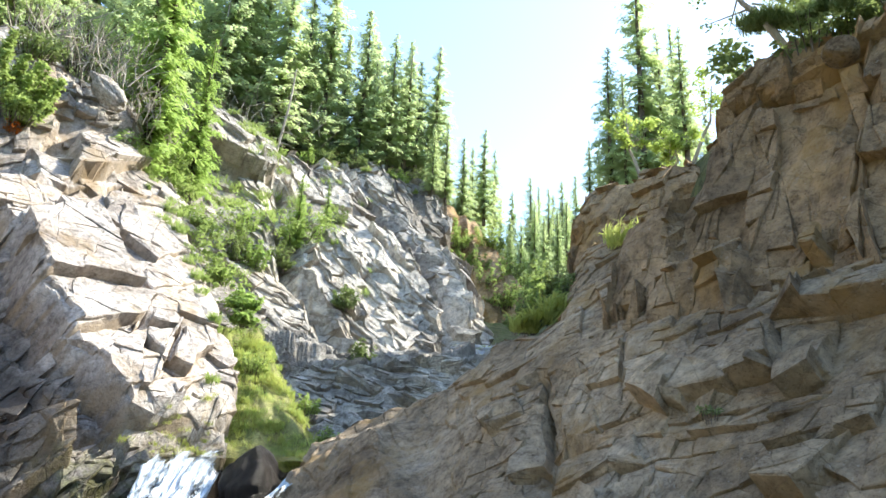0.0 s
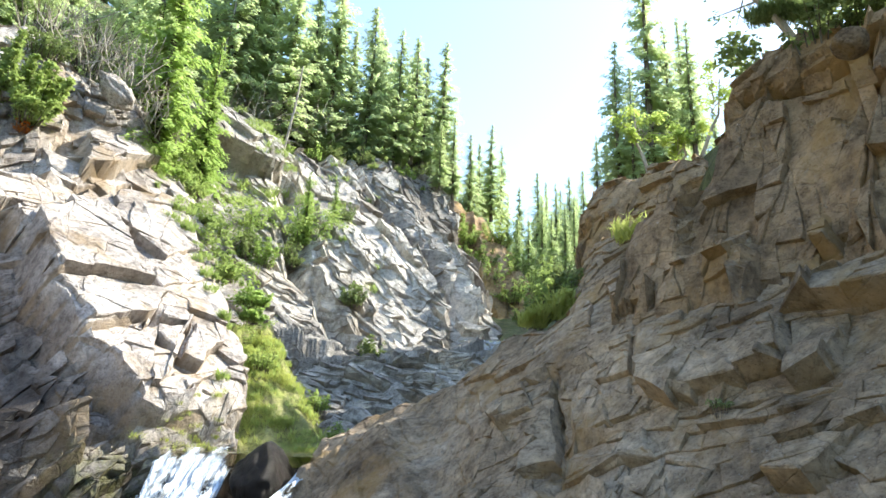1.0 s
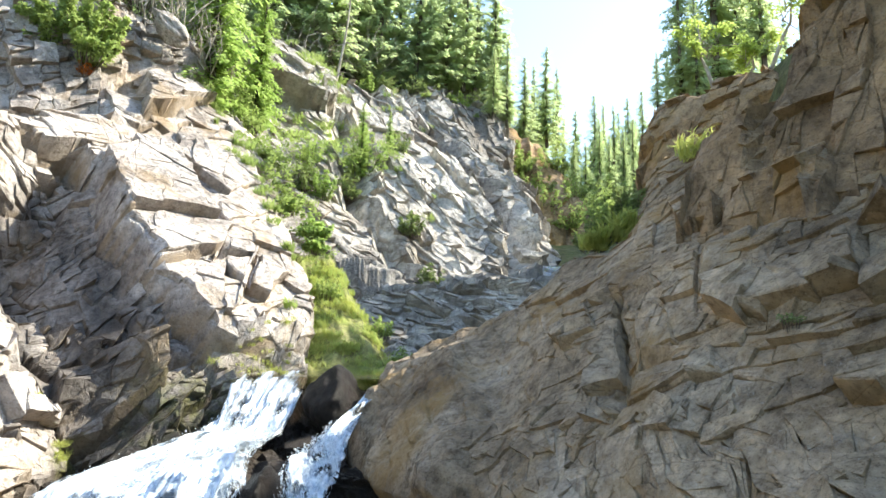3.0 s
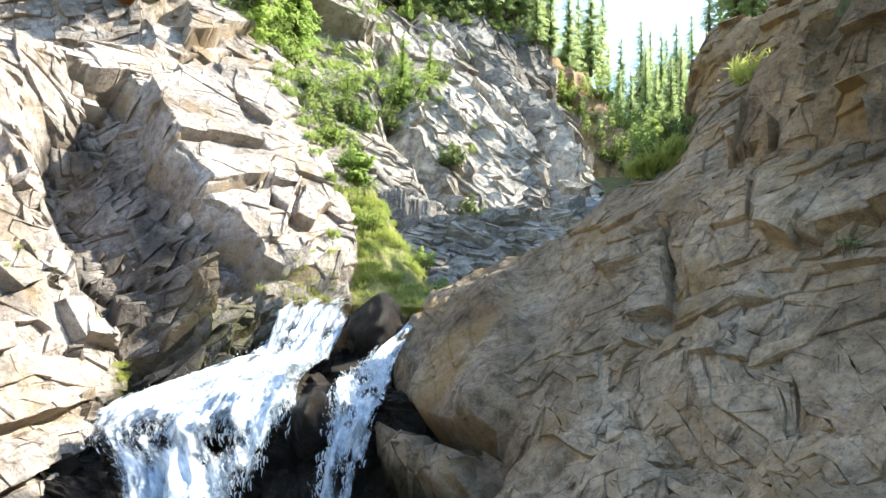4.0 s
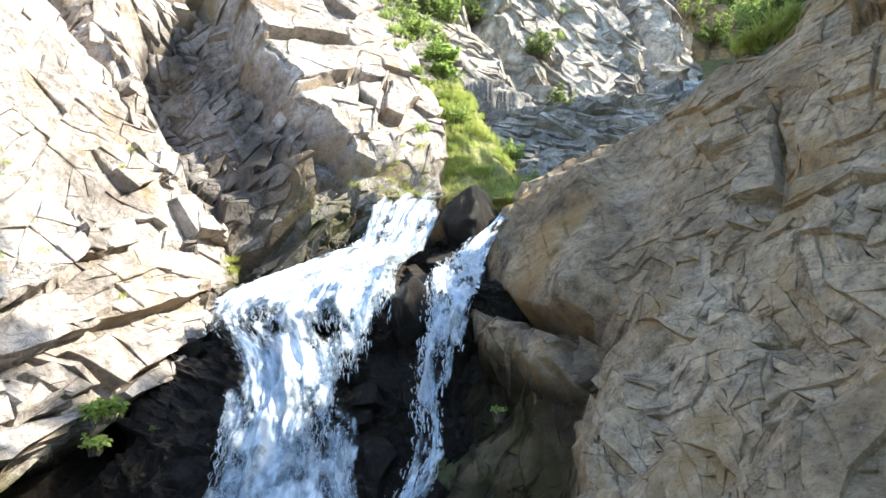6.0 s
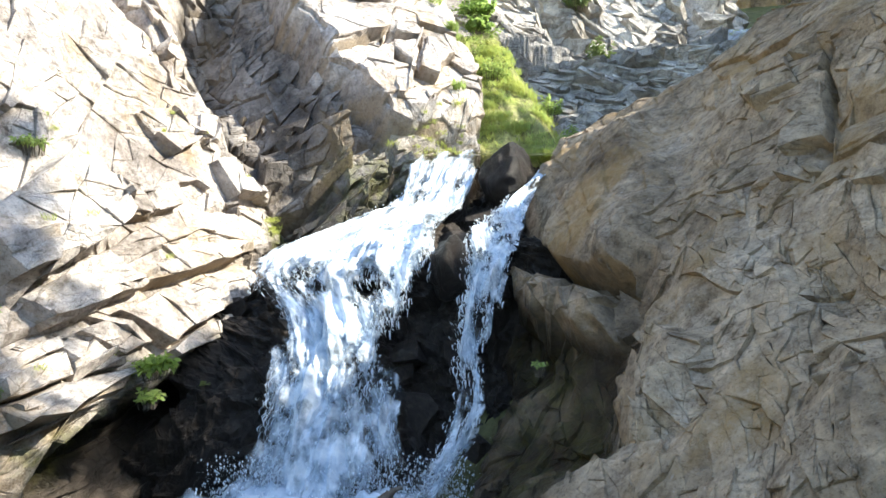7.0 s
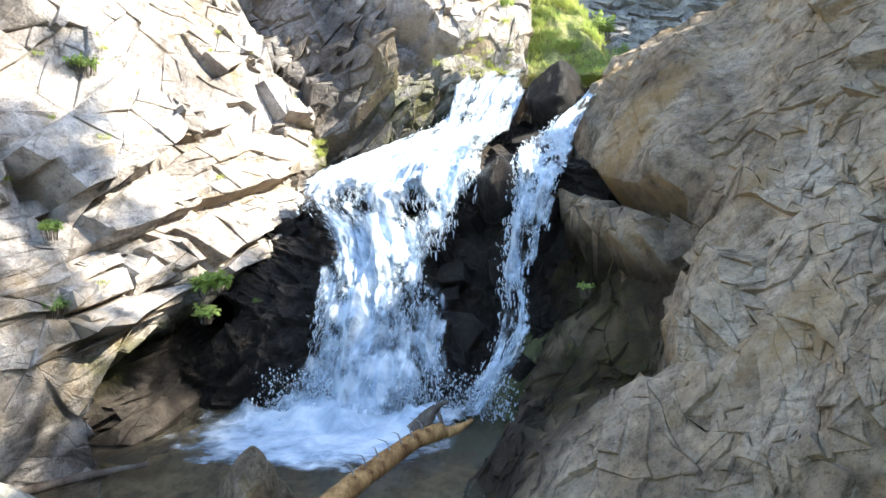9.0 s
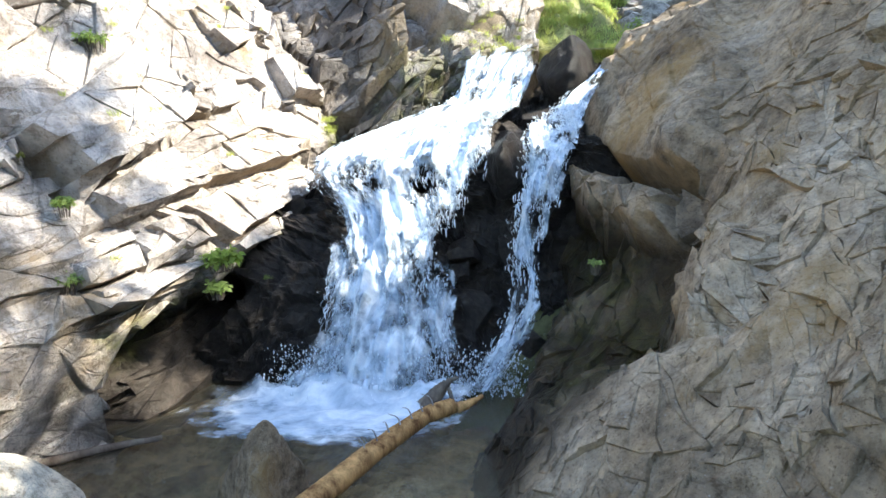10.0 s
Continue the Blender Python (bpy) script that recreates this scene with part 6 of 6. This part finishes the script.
# small plants on the rock bank
for i, (x, y, z, r, n, k, m) in enumerate(((-4.5, 4.74, 1.44, 0.19, 240, 0.1, LEAF_BRIGHT), (-4.45, 4.62, 1.2, 0.13, 120, 0.08, LEAF), (-5.0, 3.62, 2.08, 0.1, 160, 0.06, LEAF), (-4.75, 3.37, 1.55, 0.13, 160, 0.05, LEAF), (-5.65, 4.6, 3.4, 0.16, 160, 0.07, LEAF), (-1.3, 6.0, 1.45, 0.07, 40, 0.05, LEAF), (1.9, 5.0, 3.9, 0.1, 90, 0.04, LEAF_DARK), (-4.5, 5.4, 1.08, 0.05, 30, 0.04, LEAF))):
    shrub((x, y, z), r, n, k, m, "small leafy green plant growing from a rock crack", 200 + i, name="plant", category="plant", height=r * 0.6)

# ---- driftwood ----
LOG_WOOD = bark_material("stripped_log_wood", (0.12, 0.05, 0.018), (0.62, 0.35, 0.14), 11.0)
GREY_WOOD = bark_material("weathered_grey_wood", (0.16, 0.14, 0.13), (0.42, 0.39, 0.36), 9.0)


def bent(points, radii, sides, seed, wobble):
    rng = random.Random(seed)
    vs, fs = [], []
    n = len(points) * 5
    s = np.linspace(0, 1, n)
    c = spline(points, s)
    r = np.interp(s, np.linspace(0, 1, len(radii)), radii)
    tube(vs, fs, [tuple(map(float, q)) for q in c], [float(q) for q in r], sides)
    vs = [tuple(Vector(q) + Vector((rng.uniform(-1, 1), rng.uniform(-1, 1), rng.uniform(-1, 1))) * wobble) for q in vs]
    last = (n - 1) * sides
    fs += [tuple(range(sides))[::-1], tuple(range(last, last + sides))]
    return vs, fs


log = tagged(new("log"), "bare tan driftwood log lying across the pool", "log")
part("stem", mesh_from("stem", *bent([(-2.82, 3.2, 0.02), (-2.7, 3.75, 0.1), (-2.58, 4.3, 0.17), (-2.45, 4.85, 0.22), (-2.3, 5.1, 0.24)], [0.085, 0.09, 0.085, 0.075, 0.07], 12, 1, 0.006), LOG_WOOD, True), log)
part("root_spike", mesh_from("root_spike", *bent([(-2.5, 5.0, 0.22), (-2.42, 5.08, 0.36), (-2.34, 5.12, 0.46), (-2.26, 5.14, 0.5)], [0.1, 0.06, 0.025, 0.012], 7, 2, 0.008), BARK, True), log, "dark split root stub")
part("root_leg", mesh_from("root_leg", *bent([(-2.36, 5.12, 0.42), (-2.32, 5.14, 0.3), (-2.28, 5.16, 0.2)], [0.02, 0.018, 0.012], 6, 3, 0.004), GREY_WOOD, True), log)
part("root_arm", mesh_from("root_arm", *bent([(-2.38, 5.02, 0.22), (-2.22, 5.18, 0.22), (-2.1, 5.32, 0.28)], [0.07, 0.045, 0.015], 7, 4, 0.006), LOG_WOOD, True), log)
for i in range(7):
    y = 4.15 + 0.13 * i
    x, z = -2.62 + 0.036 * i * 1.0, 0.23 + 0.012 * i
    part("twig", mesh_from("twig", *bent([(x, y, z), (x - 0.05, y + 0.03, z + 0.05 + 0.01 * (i % 3)), (x - 0.13 + 0.03 * (i % 3), y + 0.02, z + 0.07)], [0.008, 0.005, 0.002], 4, 20 + i, 0.002), GREY_WOOD), log)
stick = tagged(new("branch"), "broken reddish-grey branch lying at the pool edge", "branch")
part("stem", mesh_from("stem", *bent([(-4.44, 3.85, 0.05), (-4.7, 3.52, 0.06), (-4.95, 3.18, 0.05), (-5.2, 2.85, 0.05)], [0.025, 0.035, 0.04, 0.04], 8, 5, 0.004), BARK, True), stick)
for i in range(4):
    part("splinter", mesh_from("splinter", *bent([(-5.0, 3.12 - 0.03 * i, 0.07), (-5.03 - 0.03 * i, 3.15 - 0.03 * i, 0.14), (-5.0 - 0.03 * i, 3.2 - 0.03 * i, 0.2 - 0.03 * i)], [0.02, 0.012, 0.004], 5, 30 + i, 0.003), BARK_PALE), stick, "pale splintered wood")
# stands in shade; its sunlight is put into the pale colour
boulder("boulder", (-4.3, 2.35, 0.22), (0.6, 0.44, 0.42), 9, ROCK_CREAM_LIT, "smooth pale boulder at the pool edge with painted sunlight", (0, 12, 20), 0.05)

bm = bmesh.new()
bmesh.ops.create_icosphere(bm, subdivisions=5, radius=1)
for vert in bm.verts:
    c = vert.co
    k = 1 - 0.62 * soft(np.array(c.z), -0.6, 1.0)
    c.x, c.y = c.x * float(k) + 0.14 * c.z, c.y * float(k)
    for q, far in (((-0.8, -0.55, 0.25), 0.42), ((0.85, -0.5, 0.1), 0.45), ((0.1, 0.9, 0.3), 0.5), ((0.3, -0.9, 0.3), 0.62)):
        q = Vector(q).normalized()
        over = c.dot(q) - far
        if over > 0:
            c -= q * over * 0.92
    c += c.normalized() * 0.05 * noise.fractal(c * 3, 1.0, 2.0, 5)
me = bpy.data.meshes.new("boulder")
bm.to_mesh(me)
bm.free()
me.materials.append(ROCK_RIGHT)
me.shade_flat()
me.attributes.new("tone", "FLOAT", "POINT").data.foreach_set("value", [0.3] * len(me.vertices))
wedge = new("boulder", me)
wedge.matrix_world = pose(-3.16, 3.56, 0.12, 0, 0, 25) @ Matrix.Diagonal((0.42, 0.42, 0.5, 1))
tagged(wedge, "grey wedge-shaped boulder standing in the pool", "boulder")

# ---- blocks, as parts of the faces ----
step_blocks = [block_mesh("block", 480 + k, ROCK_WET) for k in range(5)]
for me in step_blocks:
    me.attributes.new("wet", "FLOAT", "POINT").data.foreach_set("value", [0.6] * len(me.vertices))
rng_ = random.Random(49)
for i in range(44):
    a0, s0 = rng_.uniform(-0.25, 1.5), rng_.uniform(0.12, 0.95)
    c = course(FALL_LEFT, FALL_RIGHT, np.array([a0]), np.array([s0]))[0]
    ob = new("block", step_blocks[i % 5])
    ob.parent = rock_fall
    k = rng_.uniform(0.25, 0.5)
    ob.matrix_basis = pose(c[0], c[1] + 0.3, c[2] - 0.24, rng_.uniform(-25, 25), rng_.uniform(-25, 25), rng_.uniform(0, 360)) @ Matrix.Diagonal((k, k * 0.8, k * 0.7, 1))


for i, (x, y, z, r) in enumerate(((-2.3, 13.6, 3.9, 0.5), (-2.0, 14.6, 4.2, 0.55), (-2.6, 14.3, 4.0, 0.5), (-1.6, 15.4, 4.7, 0.6), (-2.9, 13.4, 3.8, 0.4))):
    boulder("boulder", (x, y, z), (r, r * 0.8, r * 0.7), 40 + i, ROCK_FAR, "shaded grey boulder in the creek bed", (0, 20 * i, 50 * i))


boulder("boulder", (3.42, 5.32, 7.14), (0.17, 0.16, 0.14), 51, ROCK_CLIFF, "rounded brown boulder lodged under the cliff top", (0, 0, 30), 0.06)
boulder("boulder", (-8.3, 13.75, 11.5), (0.3, 0.34, 0.58), 52, ROCK_LEFT, "pale sunlit boulder on the scrubby ledge", (0, -42, 10), 0.4)


def thicket(centre, radius, count, seed):
    """A tangle of bare twigs."""
    rng = random.Random(seed)
    vs, fs = [], []
    for _ in range(count):
        a = Vector((rng.uniform(-1, 1), rng.uniform(-1, 1), rng.uniform(-0.8, 0.2))) * radius
        b = a + Vector((rng.gauss(0, 0.5), rng.gauss(0, 0.5), rng.uniform(0.4, 1.3))) * radius
        m = (a + b) / 2 + Vector((rng.gauss(0, 0.2), rng.gauss(0, 0.2), 0)) * radius
        tube(vs, fs, [tuple(a), tuple(m), tuple(b)], [0.016, 0.011, 0.004], 4)
    ob = new("thicket", mesh_from("thicket", vs, fs, BARK_PALE))
    ob.matrix_basis = pose(*centre)
    return tagged(ob, "tangled bare grey twigs above the ledge", "thicket", kind="stuff")


for i, (x, y, z) in enumerate(((-9.9, 14.0, 13.0), (-9.2, 14.4, 12.6), (-8.5, 14.6, 12.0), (-8.2, 15.0, 11.4), (-8.9, 15.4, 13.2), (-10.4, 14.6, 13.6), (-9.4, 26.0, 17.6), (-11.5, 26.5, 18.4), (-7.6, 27.5, 18.0))):
    thicket((x, y, z), 0.8 if i < 6 else 1.3, 60, 800 + i)


def dead_tree(foot, top, label, seed):
    rng = random.Random(seed)
    ob = tagged(new("dead_tree"), label, "tree")
    ob.matrix_basis = pose(*foot)
    tip = Vector(top) - Vector(foot)
    part("trunk", mesh_from("trunk", *bent([(0, 0, -0.2), tuple(tip * 0.35), tuple(tip * 0.7 + Vector((0.05, 0, 0))), tuple(tip)], [0.065, 0.055, 0.04, 0.02], 7, seed, 0.01), BARK_PALE, True), ob)
    vs, fs = [], []
    for _ in range(26):
        q = tip * rng.uniform(0.25, 0.98)
        d = Vector((rng.gauss(0, 1), rng.gauss(0, 1), -0.2)).normalized() * rng.uniform(0.3, 0.9)
        tube(vs, fs, [tuple(q), tuple(q + d * 0.5), tuple(q + d + Vector((0, 0, -0.15)))], [0.018, 0.012, 0.004], 4)
    part("branchwork", mesh_from("branchwork", vs, fs, BARK_PALE), ob, kind="stuff")


dead_tree((-11.15, 25.6, 17.6), (-10.9, 25.6, 24.7), "bare grey dead spruce trunk among green trees", 901)
dead_tree((-7.5, 23.8, 12.9), (-6.95, 23.8, 18.8), "leaning bare dead spruce on the cliff edge", 902)


def tufts(name, p0, normal, outline, relief, count, spread, blades, blade, mat, label, seed):
    """Small tufts of grass and herbs rooted in the joints of a rock face."""
    pu, pv, pn = frame_axes(normal)
    rng = random.Random(seed)
    pts = np.array(outline)
    lo, hi = pts.min(0), pts.max(0)
    rows = []
    while len(rows) < count:
        u, v = rng.uniform(lo[0], hi[0]), rng.uniform(lo[1], hi[1])
        if inside(np.array(u), np.array(v), outline) < 0.1:
            continue
        h = float(relief(np.array([[u]]), np.array([[v]]))[0][0, 0])
        c = np.array(p0) + pu * u + pv * v + pn * h
        rows.append((float(c[0]), float(c[1]), float(c[2]), spread * rng.uniform(0.4, 1.4)))
    grass_patch(name, rows, blades, blade, mat, label, seed)


tufts("herbs", (-3.75, 21.9, 10.5), (0.458, -0.596, 0.66), [(-7.5, 7), (-2, 6.5), (-1.2, 2), (-2.5, -3.5), (-5.5, -3.5)], far_relief, 90, 0.3, 9000, 0.22, LEAF, "green herbs and grass in the joints of the grey cliff", 611)
tufts("herbs", (-3.75, 21.9, 10.5), (0.458, -0.596, 0.66), [(-1, 6.8), (3.5, 8), (6, 9), (6, 7), (2, 4), (0, -3), (-1.5, -3)], far_relief, 26, 0.25, 2200, 0.2, LEAF, "sparse green herbs on the grey cliff", 612)
tufts("herbs", (-5.44, 11.05, 6.1), (0.554, -0.404, 0.728), [(1.5, 9), (2.7, 9), (2.5, 4), (1.8, 0.3), (1.5, -1.5), (1.1, -2.4), (0.7, -2.2), (1.2, 1.0)], left_relief, 60, 0.14, 5200, 0.17, LEAF, "green herbs along the edge of the buttress", 613)
tufts("herbs", (-5.44, 11.05, 6.1), (0.554, -0.404, 0.728), [(-0.8, -2.9), (0.8, -2.2), (0.9, -3.3), (-0.8, -3.5)], left_relief, 30, 0.1, 1800, 0.07, GRASS, "yellow-green moss and grass at the foot of the buttress", 614)
tufts("moss_cushions", *NEAR_AT, [(2.3, 0.45), (3.4, 0.5), (3.45, 0.2), (2.5, 0.0)], near_relief, 34, 0.1, 5200, 0.045, GRASS, "bright yellow-green moss on the wet rock beside the fall", 617)
tufts("herbs", (-5.24, 5.48, 2.27), (0.898, 0.017, 0.439), [(-3.2, 2.4), (1.4, 2.4), (3.2, 0.4), (1.6, -0.9), (-2.6, -1.1)], near_relief, 26, 0.05, 1500, 0.055, GRASS, "small green herbs in the cracks of the rock bank", 615)
place_copies(kinds_young, [(-5.2, 20.3, 9.9, 2.6), (-4.6, 21.6, 11.0, 1.8), (-6.3, 18.4, 8.9, 1.5)], "young spruces on the far cliff")
tufts("herbs", (2.25, 6.45, 5.48), (-0.72, -0.6, 0.34), [(-0.2, 1.35), (0.15, 2.1), (0.5, 3.0), (1.0, 2.9), (1.8, 2.6), (1.8, 2.4), (0.9, 2.6), (0.5, 2.7), (0.25, 1.95), (-0.1, 1.2)], cliff_relief, 60, 0.12, 3600, 0.16, LEAF_DARK, "dark green grass and herbs hanging over the cliff rim", 616)
# ferny shrub at the edge of the buttress, and a flat band of scrub over the rim
for i, (x, y, z, r) in enumerate(((-4.2, 13.1, 6.6, 0.35), (-4.1, 13.0, 6.2, 0.25))):
    shrub((x, y, z), r, 900, 0.11, NEEDLE_YOUNG, "bright green fern beside the buttress", 620 + i, name="fern", category="fern", group="ferns beside the buttress")
